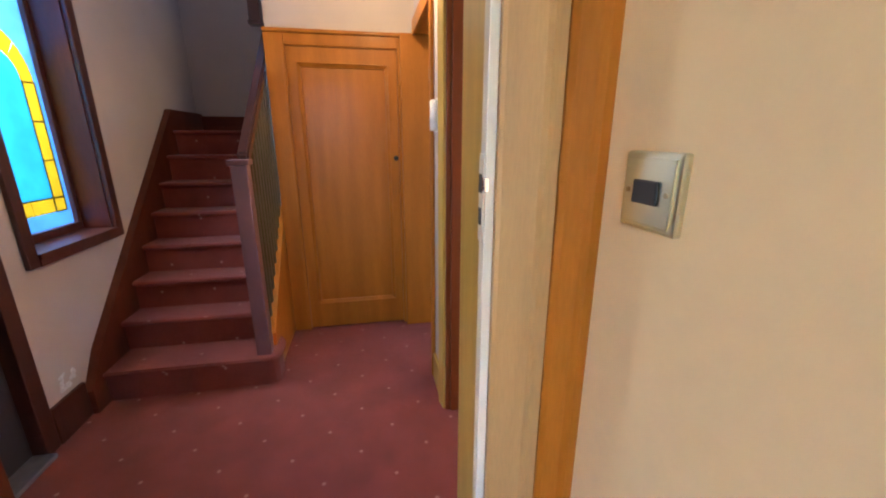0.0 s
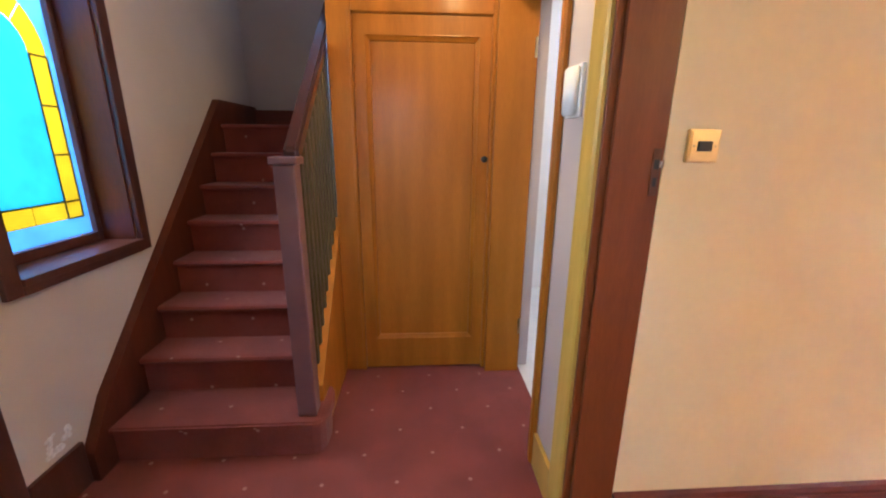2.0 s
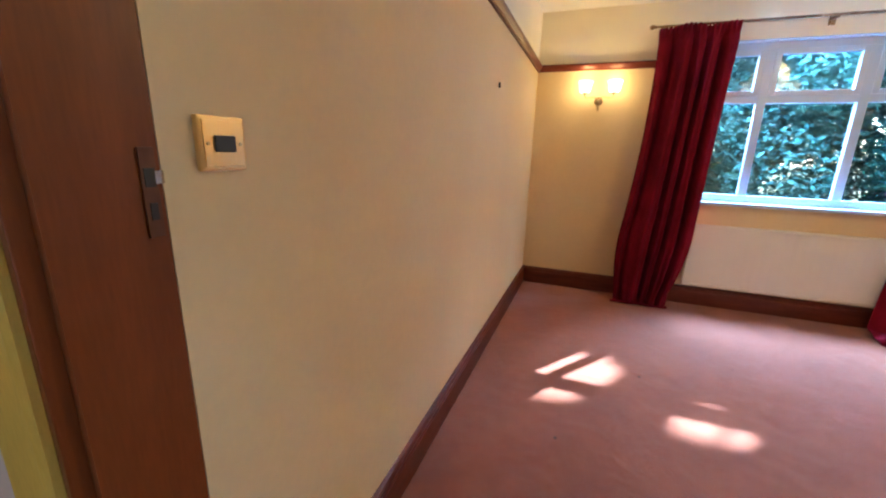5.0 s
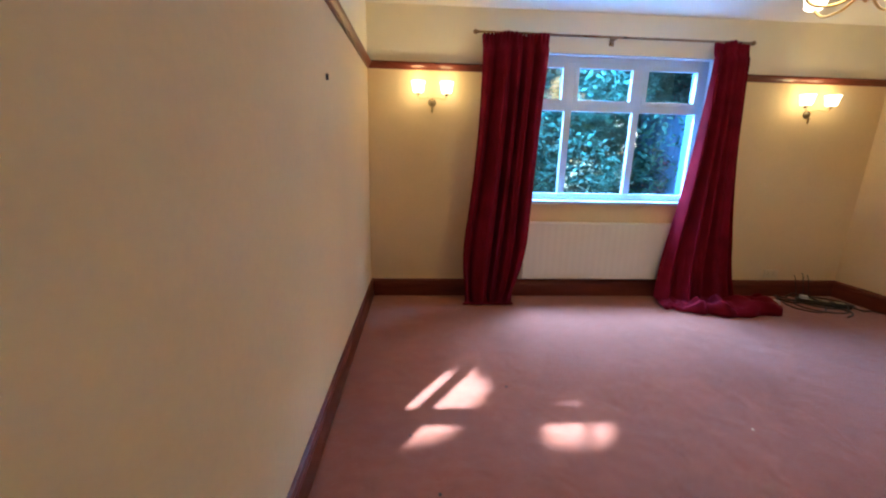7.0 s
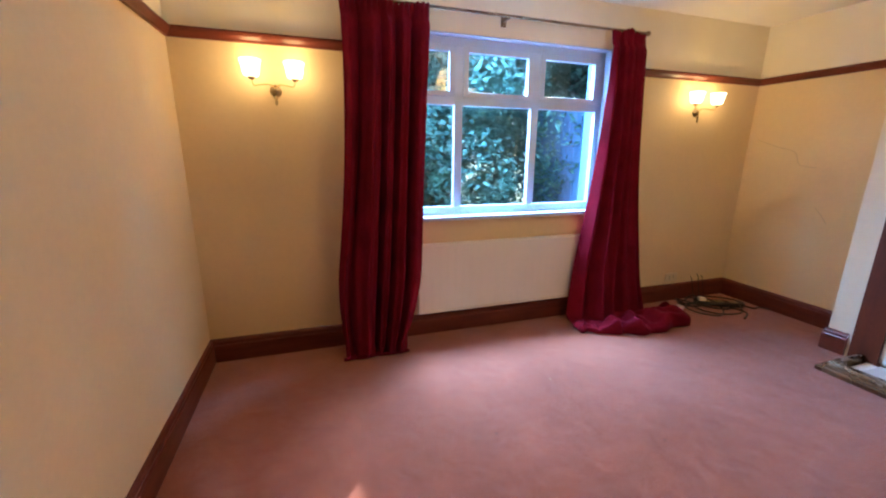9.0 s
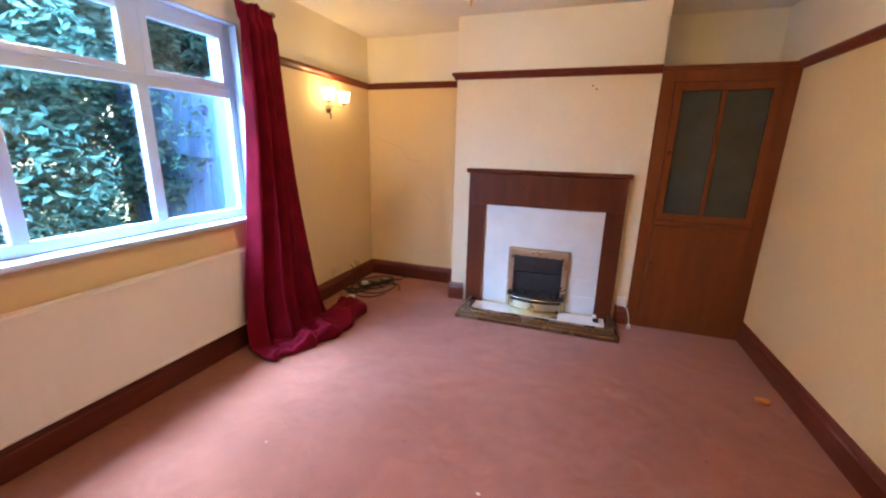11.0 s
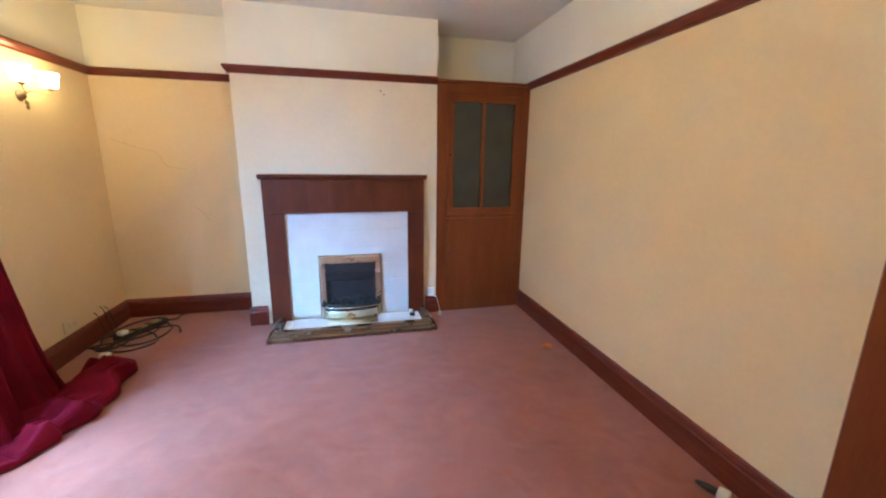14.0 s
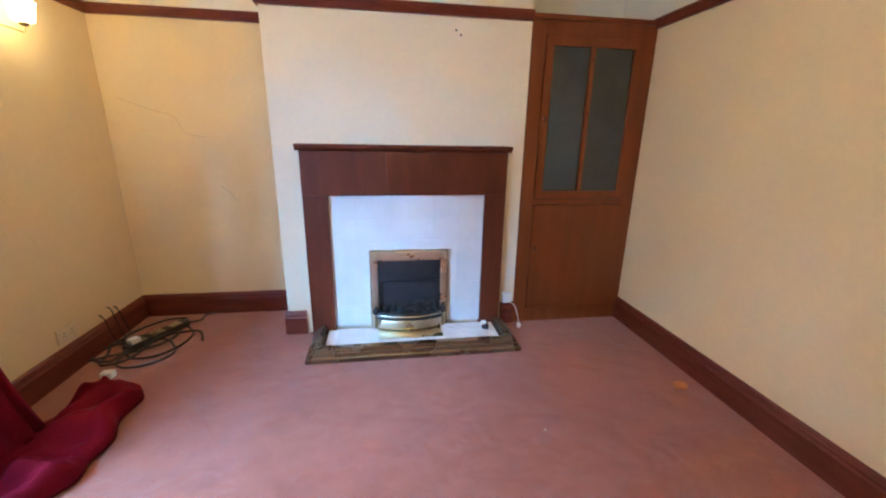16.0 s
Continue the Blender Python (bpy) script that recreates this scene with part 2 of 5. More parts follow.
VELVET = mat("burgundy_velvet", (0.150, 0.0038, 0.0145), 0.8, vary=0.30, scale=5, fine=0.12, fine_scale=120, bump=0.2, bump_scale=300, sheen=0.0, spec=0.08)
BRASS = mat("brass", (0.78, 0.56, 0.24), 0.3, metal=1, vary=0.04, scale=8, rough_vary=0.03)
NICKEL = mat("tarnished_pale_brass", (0.62, 0.58, 0.40), 0.3, metal=1, vary=0.08, scale=12, rough_vary=0.04)
OLDBRASS = mat("tarnished_brass", (0.42, 0.34, 0.19), 0.36, metal=1, vary=0.25, scale=14, rough_vary=0.1)
PALEBRASS = mat("pale_polished_brass", (0.64, 0.58, 0.42), 0.30, metal=0.95, vary=0.08, scale=10, rough_vary=0.06)
CORD = mat("grey_brown_cord", (0.030, 0.024, 0.022), 0.5, vary=0.15, scale=20)
CREAMPLASTIC = mat("yellowed_plastic", (0.70, 0.58, 0.36), 0.45, vary=0.06, scale=20)
BRONZE = mat("dark_bronze_kerb", (0.24, 0.175, 0.11), 0.28, metal=0.9, vary=0.16, scale=5, rough_vary=0.05)
CHROME = mat("chrome", (0.75, 0.74, 0.72), 0.2, metal=1, vary=0.05)
BLACK = mat("black_iron", (0.018, 0.018, 0.02), 0.5, vary=0.3, scale=12, bump=0.1, bump_scale=80)
COAL = mat("coal", (0.016, 0.015, 0.015), 0.7, vary=0.4, scale=30, bump=0.5, bump_scale=60)
TILE = mat("white_glazed_tile", (0.68, 0.67, 0.66), 0.16, vary=0.06, scale=5, rough_vary=0.05)
GROUT = mat("grout", (0.74, 0.73, 0.72), 0.9, vary=0.1, scale=40)
BLACKPLASTIC = mat("black_plastic", (0.02, 0.02, 0.022), 0.45, vary=0.1)
WHITEPLASTIC = mat("white_plastic", (0.78, 0.78, 0.74), 0.4, vary=0.04)
PALEGOLD = mat("pale_gold_gloss", (0.46, 0.28, 0.10), 0.4, vary=0.1, scale=3, stretch=(6, 6, 0.6), fine=0.05, bump=0.05, bump_scale=60, coat=0.2)
COPPERPLATE = mat("oxidised_copper_plate", (0.13, 0.06, 0.038), 0.42, metal=0.7, vary=0.25, scale=25)
SCRAP = mat("orange_paper", (0.62, 0.22, 0.05), 0.8, vary=0.2, scale=30)
CRACK = mat("plaster_crack", (0.50, 0.38, 0.24), 0.9, vary=0.2, scale=50)
SCUFF = mat("scuffed_plaster", (0.72, 0.70, 0.68), 0.9, vary=0.2, scale=60)
TIN = mat("grey_threshold", (0.34, 0.34, 0.38), 0.4, metal=0.8, vary=0.15, scale=20)
FRONTDOOR = mat("dark_front_door_paint", (0.05, 0.045, 0.055), 0.35, vary=0.2, scale=4, bump=0.05, bump_scale=60)
LEAD = mat("lead_came", (0.05, 0.05, 0.045), 0.5, vary=0.2, scale=30)
PANE = glass("clear_glass")
CYAN = stained("cyan_obscured_glass", (0.13, 0.36, 0.46))
YELLOW = stained("yellow_glass", (0.50, 0.38, 0.02))
PALEBLUE = stained("pale_blue_glass", (0.20, 0.36, 0.54))
CUPGLASS = mat("dark_reeded_glass", (0.05, 0.055, 0.05), 0.12, vary=0.15, scale=6, bump=0.15, bump_scale=40)
SHADE = glow("lit_glass_shade", (1.0, 0.72, 0.38), 0.8)
# green shifted to teal: blue sky light is mixed into the leaf colour
LEAF = leafy("sky_tinted_laurel_leaves", (0.018, 0.066, 0.058), (0.070, 0.150, 0.120))
LEAF_PALE = leafy("pale_tree_leaves", (0.05, 0.11, 0.04), (0.14, 0.20, 0.07))
BARK = mat("bark", (0.10, 0.075, 0.055), 0.9, vary=0.3, scale=12, bump=0.6, bump_scale=40)
GRASS = mat("lawn", (0.06, 0.10, 0.03), 0.95, vary=0.3, scale=3, bump=0.5, bump_scale=60)
FENCE = mat("blue_grey_fence", (0.07, 0.15, 0.27), 0.7, vary=0.15, scale=5, stretch=(5, 5, 0.7))
LINO = mat("pale_kitchen_floor", (0.75, 0.74, 0.72), 0.35, vary=0.06, scale=5)


# ---- mesh helpers ----
def add_box(bm, x0, x1, y0, y1, z0, z1):
    """Append an axis-aligned box to a bmesh."""
    vs = [bm.verts.new((x, y, z)) for x in (x0, x1) for y in (y0, y1) for z in (z0, z1)]
    for f in ((0, 1, 3, 2), (4, 6, 7, 5), (0, 4, 5, 1), (2, 3, 7, 6), (0, 2, 6, 4), (1, 5, 7, 3)):
        bm.faces.new([vs[i] for i in f])
    return bm


def boxes(*dims, bevel=0.0, segments=2):
    bm = bmesh.new()
    for d in dims:
        add_box(bm, *d)
    if bevel:
        bmesh.ops.bevel(bm, geom=list(bm.edges), offset=bevel, segments=segments, profile=0.6, affect="EDGES")
    bmesh.ops.recalc_face_normals(bm, faces=bm.faces)
    return bm


def sweep(profile, path, closed=False):
    """Sweep a 2D profile (offset to the right of the way, height) along a flat path, mitred at the corners."""
    bm = bmesh.new()
    n = len(path)
    rings = []
    for i, p in enumerate(path):
        p = Vector(p)
        a = (p - Vector(path[i - 1])).normalized() if (i or closed) else None
        b = (Vector(path[(i + 1) % n]) - p).normalized() if (i < n - 1 or closed) else None
        a, b = a or b, b or a
        ra, rb = Vector((a.y, -a.x, 0)), Vector((b.y, -b.x, 0))
        r = (ra + rb) / max(0.2, 1 + ra.dot(rb))
        rings.append([bm.verts.new(p + r * u + Vector((0, 0, w))) for u, w in profile])
    m = len(profile)
    for i in range(n if closed else n - 1):
        for j in range(m):
            bm.faces.new((rings[i][j], rings[(i + 1) % n][j], rings[(i + 1) % n][(j + 1) % m], rings[i][(j + 1) % m]))
    if not closed:
        bm.faces.new(rings[0])
        bm.faces.new(rings[-1][::-1])
    bmesh.ops.recalc_face_normals(bm, faces=bm.faces)
    return bm


def lathe(profile, steps=20, axis="Z"):
    """Turn (radius, height) pairs round an axis."""
    bm = bmesh.new()
    rings = []
    for r, h in profile:
        ring = []
        for k in range(steps):
            a = 2 * math.pi * k / steps
            c, s = r * math.cos(a), r * math.sin(a)
            ring.append(bm.verts.new({"Z": (c, s, h), "X": (h, c, s), "Y": (s, h, c)}[axis]))
        rings.append(ring)
    for a, b in zip(rings, rings[1:]):
        for k in range(steps):
            bm.faces.new((a[k], a[(k + 1) % steps], b[(k + 1) % steps], b[k]))
    bm.faces.new(rings[0][::-1])
    bm.faces.new(rings[-1])
    bmesh.ops.recalc_face_normals(bm, faces=bm.faces)
    return bm


def tube(points, radius, steps=8, smooth=6):
    """A round cord through the points, rounded between them."""
    pts = [Vector(p) for p in points]
    fine = []
    for i in range(len(pts) - 1):
        p0, p1, p2, p3 = pts[max(i - 1, 0)], pts[i], pts[i + 1], pts[min(i + 2, len(pts) - 1)]
        for k in range(smooth):
            t = k / smooth
            fine.append(0.5 * ((2 * p1) + (p2 - p0) * t + (2 * p0 - 5 * p1 + 4 * p2 - p3) * t * t + (3 * p1 - p0 - 3 * p2 + p3) * t ** 3))
    fine.append(pts[-1])
    bm = bmesh.new()
    rings = []
    for i, p in enumerate(fine):
        d = (fine[min(i + 1, len(fine) - 1)] - fine[max(i - 1, 0)]).normalized()
        u = d.orthogonal().normalized() if abs(d.z) > 0.95 else d.cross(Vector((0, 0, 1))).normalized()
        v = d.cross(u)
        rings.append([bm.verts.new(p + radius * (math.cos(2 * math.pi * k / steps) * u + math.sin(2 * math.pi * k / steps) * v)) for k in range(steps)])
    for a, b in zip(rings, rings[1:]):
        for k in range(steps):
            bm.faces.new((a[k], a[(k + 1) % steps], b[(k + 1) % steps], b[k]))
    bm.faces.new(rings[0])
    bm.faces.new(rings[-1][::-1])
    bmesh.ops.recalc_face_normals(bm, faces=bm.faces)
    return bm


def prism(outline, axis, lo, hi, bevel=0.0):
    """Extrude a flat outline along an axis; outline pairs are the two other axes in order."""
    bm = bmesh.new()

    def at(p, w):
        return {"x": (w, p[0], p[1]), "y": (p[0], w, p[1]), "z": (p[0], p[1], w)}[axis]
    a = [bm.verts.new(at(p, lo)) for p in outline]
    b = [bm.verts.new(at(p, hi)) for p in outline]
    n = len(outline)
    bm.faces.new(a)
    bm.faces.new(b[::-1])
    for i in range(n):
        bm.faces.new((a[i], a[(i + 1) % n], b[(i + 1) % n], b[i]))
    if bevel:
        bmesh.ops.bevel(bm, geom=list(bm.edges), offset=bevel, segments=2, affect="EDGES")
    bmesh.ops.recalc_face_normals(bm, faces=bm.faces)
    return bm


def mesh_of(name, bm, material, smooth=False):
    me = bpy.data.meshes.new(name)
    bm.to_mesh(me)
    bm.free()
    me.materials.append(material)
    if smooth:
        me.shade_smooth()
    return me


def part(name, bm, material, parent, label="", smooth=False):
    """Link a bmesh as one mesh object under a thing or a part; its numbers are in the thing's own space."""
    ob = new(name, mesh_of(name, bm, material, smooth))
    ob.parent = parent
    if label:
        ob["label"] = label
    return ob


def thing(name, at, label, category, group="", rz=0.0):
    ob = new(name)
    ob.matrix_world = pose(*at, 0, 0, rz)
    return tagged(ob, label, category, group)


def solid(name, bm, material, label, category, kind="", smooth=False, group=""):
    return tagged(new(name, mesh_of(name, bm, material, smooth)), label, category, group, kind)


# ---- the rooms ----
EX, SY, CH = 3.58, -4.74, 2.53          # living room: east wall, south wall, ceiling
BY, BX0, BX1 = -4.33, 0.85, 2.455       # chimney breast face and sides
HX, HW = -0.17, -1.975                 # hall: east and west wall faces
WY0, WY1, WZ0, WZ1 = -3.05, -1.13, 0.915, 2.21   # window opening


def structure(name, bm, material, label, category):
    return solid(name, bm, material, label, category, "structure")


structure("floor", boxes((-0.06, EX + 0.02, SY - 0.02, 0.02, -0.1, 0.0)), CARPET, "dusty rose fitted carpet worn and faded in places", "carpet")
structure("floor_hall", boxes((HW - 0.2, -0.06, -1.13, 2.5, -0.1, 0.0), (-3.2, -0.06, -4.2, -1.13, -0.1, 0.0)), HALL_CARPET, "burgundy hall carpet with small pale dots", "carpet")
structure("floor_kitchen", boxes((-0.06, 2.2, 0.12, 2.5, -0.1, -0.002)), LINO, "pale glossy kitchen flooring", "floor")
structure("ceiling", boxes((0, EX, SY, 0, CH, CH + 0.1)), CEIL, "off-white painted living room ceiling", "ceiling")
structure("ceiling_hall", boxes((-1.1, HX, -1.07, 1.07, 2.5, 2.6), (HW, -1.1, -1.07, 0.2, 2.5, 2.6), (-3.2, -0.2, -4.2, -1.2, 2.5, 2.6)), CEIL, "off-white hall ceiling", "ceiling")
structure("ceiling_stairwell", boxes((HW - 0.2, -1.0, 0.0, 2.5, 4.4, 4.5)), CEIL, "off-white ceiling high over the stairs", "ceiling")
# added above the ceilings, out of view, to stop sun leaking in
structure("sun_blocking_slab", boxes((-1.0, EX + 0.26, SY - 0.2, 2.5, 2.64, 2.74), (-3.2, -1.0, -4.2, 0.13, 2.64, 2.74)), CEIL, "unseen slab over the rooms that keeps the sun out", "floor structure")
structure("ceiling_kitchen", boxes((0.0, 2.2, 0.1, 2.5, 2.5, 2.6)), CEIL, "white kitchen ceiling", "ceiling")
structure("soffit", boxes((-1.1, HX, 0.62, 1.07, 2.27, 2.5)), CEIL, "off-white boxed soffit over the understairs cupboard", "soffit")
LO, UP = 2.06, 2.06     # wallpaper below the picture rail, paint above


def two_tone(name, cuts_low, cuts_up, label, paper=WALL):
    ob = structure(name, boxes(*cuts_low), paper, label, "wall")
    part("upper_band", boxes(*cuts_up), WALL_UP, ob, "ivory paint above the picture rail")
    return ob


two_tone("wall_north", [(0, EX, 0, 0.1, 0, LO)], [(0, EX, 0, 0.1, UP, CH)], "cream papered wall with a brass light switch")
two_tone("wall_east", [(EX, EX + 0.26, SY, WY0, 0, LO), (EX, EX + 0.26, WY1, 0.1, 0, LO), (EX, EX + 0.26, WY0, WY1, 0, WZ0)],
         [(EX, EX + 0.26, SY, WY0, UP, CH), (EX, EX + 0.26, WY1, 0.1, UP, CH), (EX, EX + 0.26, WY0, WY1, WZ1, CH)], "cream papered window wall")
two_tone("wall_south", [(0, EX + 0.26, SY - 0.2, SY, 0, LO)], [(0, EX + 0.26, SY - 0.2, SY, UP, CH)], "cream papered alcove wall with cracked plaster")
two_tone("chimney_breast", [(BX0, BX1, SY, BY, 0, LO)], [(BX0, BX1, SY, BY, UP, CH)], "papered chimney breast in a paler cream tone", WALL_PALE)
DN, DS = 0.0, -0.89     # jambs of the living room door
KN, KS = 1.04, 0.385     # jambs of the kitchen door
DH = 2.0
two_tone("wall_west", [(-0.06, 0, SY - 0.2, DS - 0.03, 0, LO), (-0.06, 0, DS - 0.03, DN + 0.03, DH + 0.03, LO)],
         [(-0.06, 0, SY - 0.2, DN + 0.03, UP, CH)], "cream papered wall beside the open door")
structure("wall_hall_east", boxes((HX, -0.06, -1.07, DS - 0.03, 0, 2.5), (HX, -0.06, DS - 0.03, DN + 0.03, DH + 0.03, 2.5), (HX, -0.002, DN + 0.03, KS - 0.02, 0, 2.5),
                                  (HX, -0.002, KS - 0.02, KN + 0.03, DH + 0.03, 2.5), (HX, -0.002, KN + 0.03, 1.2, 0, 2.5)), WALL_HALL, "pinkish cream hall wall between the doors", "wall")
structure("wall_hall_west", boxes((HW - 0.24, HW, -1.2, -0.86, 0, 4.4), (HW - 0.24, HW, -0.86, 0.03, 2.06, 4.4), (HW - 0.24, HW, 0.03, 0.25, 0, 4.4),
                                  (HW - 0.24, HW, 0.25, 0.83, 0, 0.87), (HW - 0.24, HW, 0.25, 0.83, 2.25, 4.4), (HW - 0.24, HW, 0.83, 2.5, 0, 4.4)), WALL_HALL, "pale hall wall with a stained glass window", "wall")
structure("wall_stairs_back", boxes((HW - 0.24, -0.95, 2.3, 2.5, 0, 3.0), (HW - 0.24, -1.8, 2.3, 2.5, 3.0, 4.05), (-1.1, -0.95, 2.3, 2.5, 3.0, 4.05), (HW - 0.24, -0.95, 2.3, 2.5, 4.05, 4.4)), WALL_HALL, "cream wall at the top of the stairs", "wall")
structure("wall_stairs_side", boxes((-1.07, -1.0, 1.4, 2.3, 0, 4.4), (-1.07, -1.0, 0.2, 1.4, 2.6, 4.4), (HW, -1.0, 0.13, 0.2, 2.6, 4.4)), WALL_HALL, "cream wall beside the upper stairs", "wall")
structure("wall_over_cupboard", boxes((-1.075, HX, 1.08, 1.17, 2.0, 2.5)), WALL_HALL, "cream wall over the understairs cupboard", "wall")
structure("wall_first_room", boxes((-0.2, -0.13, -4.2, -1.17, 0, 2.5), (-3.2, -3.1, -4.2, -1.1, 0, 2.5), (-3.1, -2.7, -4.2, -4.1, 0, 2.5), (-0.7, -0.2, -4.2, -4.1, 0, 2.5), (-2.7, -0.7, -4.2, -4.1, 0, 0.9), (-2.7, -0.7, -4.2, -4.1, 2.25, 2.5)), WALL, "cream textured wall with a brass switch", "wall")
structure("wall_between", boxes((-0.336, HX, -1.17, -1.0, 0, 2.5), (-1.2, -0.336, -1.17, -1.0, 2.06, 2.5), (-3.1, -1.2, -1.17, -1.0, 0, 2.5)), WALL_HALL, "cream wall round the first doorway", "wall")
structure("wall_kitchen", boxes((0.0, 2.2, 2.4, 2.5, -0.1, 2.5), (2.1, 2.2, 0.1, 2.4, -0.1, 2.5), (-0.1, 0.0, 1.2, 2.5, -0.1, 2.5)), WALL_WHITE, "white kitchen walls seen through the gap", "wall")
structure("wall_backing", boxes((0.0, 2.2, 0.1, 0.14, 0, 2.5)), WALL_WHITE, "white kitchen side of the wall", "wall")

# ---- living room: trim ----
SK = [(0.0, 0.0), (-0.022, 0.0), (-0.022, 0.118), (-0.017, 0.130), (-0.019, 0.142), (-0.012, 0.158), (0.0, 0.166)]
RL = [(0.0, 0.0), (-0.016, 0.0), (-0.020, 0.012), (-0.034, 0.030), (-0.040, 0.044), (-0.036, 0.056), (0.0, 0.062)]


def trim(name, profile, path, z, material, label, category):
    flip = [(-u, w + z) for u, w in profile]
    return solid(name, sweep(flip, [(x, y, 0) for x, y in path]), material, label, category, "structure")


# ways run clockwise seen from above, so that the trim stands on the room's side
trim("baseboard", SK, [(0.0, 0.0), (EX, 0.0), (EX, SY), (BX1, SY), (BX1, BY), (2.33, BY)], 0.001, MAHOG_H, "dark mahogany skirting board round the living room", "skirting")
trim("baseboard", SK, [(0.95, BY), (BX0, BY)], 0.001, MAHOG_H, "dark mahogany skirting beside the fireplace", "skirting")
trim("baseboard", SK, [(0.0, BY), (0.0, DS - 0.10)], 0.001, MAHOG_H, "dark mahogany skirting along the long wall", "skirting")
RAILZ = 2.032
trim("picture_rail", RL, [(0.0, 0.0), (EX, 0.0), (EX, WY1 + 0.02)], RAILZ, MAHOG_H, "brown moulded picture rail", "picture rail")
trim("picture_rail", RL, [(EX, WY0 - 0.02), (EX, SY), (BX1, SY), (BX1, BY), (BX0 + 0.002, BY)], RAILZ, MAHOG_H, "brown moulded picture rail round the chimney breast", "picture rail")
trim("picture_rail", RL, [(0.0, BY), (0.0, DS - 0.08)], RAILZ, MAHOG_H, "brown moulded picture rail on the long wall", "picture rail")


# ---- doors ----
def strike(name, at, rz, label, plate_metal):
    """A latch keep: plate with two holes and a curled lip."""
    t = thing(name, at, label, "strike plate", rz=rz)
    part("plate", boxes((-0.011, 0.011, -0.002, 0.0, -0.075, 0.050), bevel=0.001), plate_metal, t)
    part("latch_hole", boxes((-0.007, 0.007, -0.0035, -0.0005, -0.004, 0.022)), BLACK, t)
    part("bolt_hole", boxes((-0.005, 0.005, -0.0035, -0.0005, -0.050, -0.026)), BLACK, t)
    part("lip", prism([(0.007, -0.003), (0.015, -0.004), (0.020, -0.002), (0.023, 0.002), (0.020, 0.003), (0.015, 0.0), (0.007, 0.0)], "z", 0.0, 0.018), CHROME, t)
    return t


# living room door frame: linings and hall architrave
fr = tagged(new("door_1"), "red-brown varnished door frame of the living room", "door frame", kind="structure")
part("jamb_lining", boxes((HX - 0.003, -0.001, DN, DN + 0.03, 0, DH), bevel=0.002), DOORWOOD, fr)
part("jamb_lining", boxes((HX - 0.003, -0.001, DS - 0.03, DS, 0, DH), bevel=0.002), DOORWOOD, fr)
part("head_lining", boxes((HX - 0.003, -0.001, DS - 0.03, DN + 0.03, DH, DH + 0.03)), DOORWOOD, fr)
part("door_stop", boxes((HX + 0.02, -0.048, DN - 0.013, DN, 0, DH)), DOORWOOD, fr)
part("door_stop", boxes((HX + 0.02, -0.048, DS, DS + 0.013, 0, DH)), DOORWOOD, fr)
ARCH = [(0.0, 0.0), (0.09, 0.0), (0.09, 0.016), (0.07, 0.022), (0.012, 0.014), (0.0, 0.010)]


def architrave_post(x, y0, side, ztop, outward):
    """Upright casing on a wall along y; outward is the way its face looks along x."""
    return prism([(x + outward * h, y0 + side * u) for u, h in ARCH], "z", 0, ztop)


part("architrave", architrave_post(HX - 0.003, DN + 0.012, 1, DH + 0.09, -1), OLIVEWOOD, fr, "yellowish gloss architrave")
part("architrave", architrave_post(HX - 0.003, DS - 0.012, -1, DH + 0.09, -1), OLIVEWOOD, fr, "yellowish gloss architrave")
part("architrave_head", boxes((HX - 0.024, HX - 0.003, DS - 0.012, DN + 0.012, DH + 0.012, DH + 0.09), bevel=0.004), OLIVEWOOD, fr)
part("room_architrave", boxes((0.001, 0.018, DS - 0.09, DS - 0.012, 0, DH + 0.08), bevel=0.004), DOORWOOD, fr)
part("room_architrave_head", boxes((0.001, 0.018, DS - 0.012, -0.002, DH + 0.004, DH + 0.08), bevel=0.004), DOORWOOD, fr)
strike("strike_plate", (-0.020, DN - 0.0015, 1.255), 0, "tarnished brass strike plate on the door jamb", COPPERPLATE)


def door_leaf(name, at, rz, width, height, label, material):
    """A framed door leaf, hinge at its own origin, leaf along +x, both faces with a sunk panel."""
    t = thing(name, at, label, "door", rz=rz)
    part("stile", boxes((0.0, 0.11, -0.02, 0.02, 0.008, height), bevel=0.002), material, t)
    part("stile", boxes((width - 0.12, width, -0.02, 0.02, 0.008, height), bevel=0.002), material, t)
    part("rail", boxes((0.11, width - 0.12, -0.02, 0.02, height - 0.12, height), bevel=0.002), material, t)
    part("rail", boxes((0.11, width - 0.12, -0.02, 0.02, 0.008, 0.20), bevel=0.002), material, t)
    part("panel", boxes((0.11, width - 0.12, -0.012, 0.012, 0.20, height - 0.12)), material, t)
    for s in (-1, 1):
        part("moulding", boxes((0.11, 0.122, s * 0.012, s * 0.018, 0.20, height - 0.12), (width - 0.132, width - 0.12, s * 0.012, s * 0.018, 0.20, height - 0.12),
                               (0.122, width - 0.132, s * 0.012, s * 0.018, 0.20, 0.212), (0.122, width - 0.132, s * 0.012, s * 0.018, height - 0.132, height - 0.12)), material, t)
    return t


ang = -59.7
leaf = door_leaf("door_2", (0.016, DS + 0.004, 0), ang, 0.735, 1.985, "red-brown varnished panel door standing open into the living room", DOORWOOD)
leaf["kind"] = "structure"
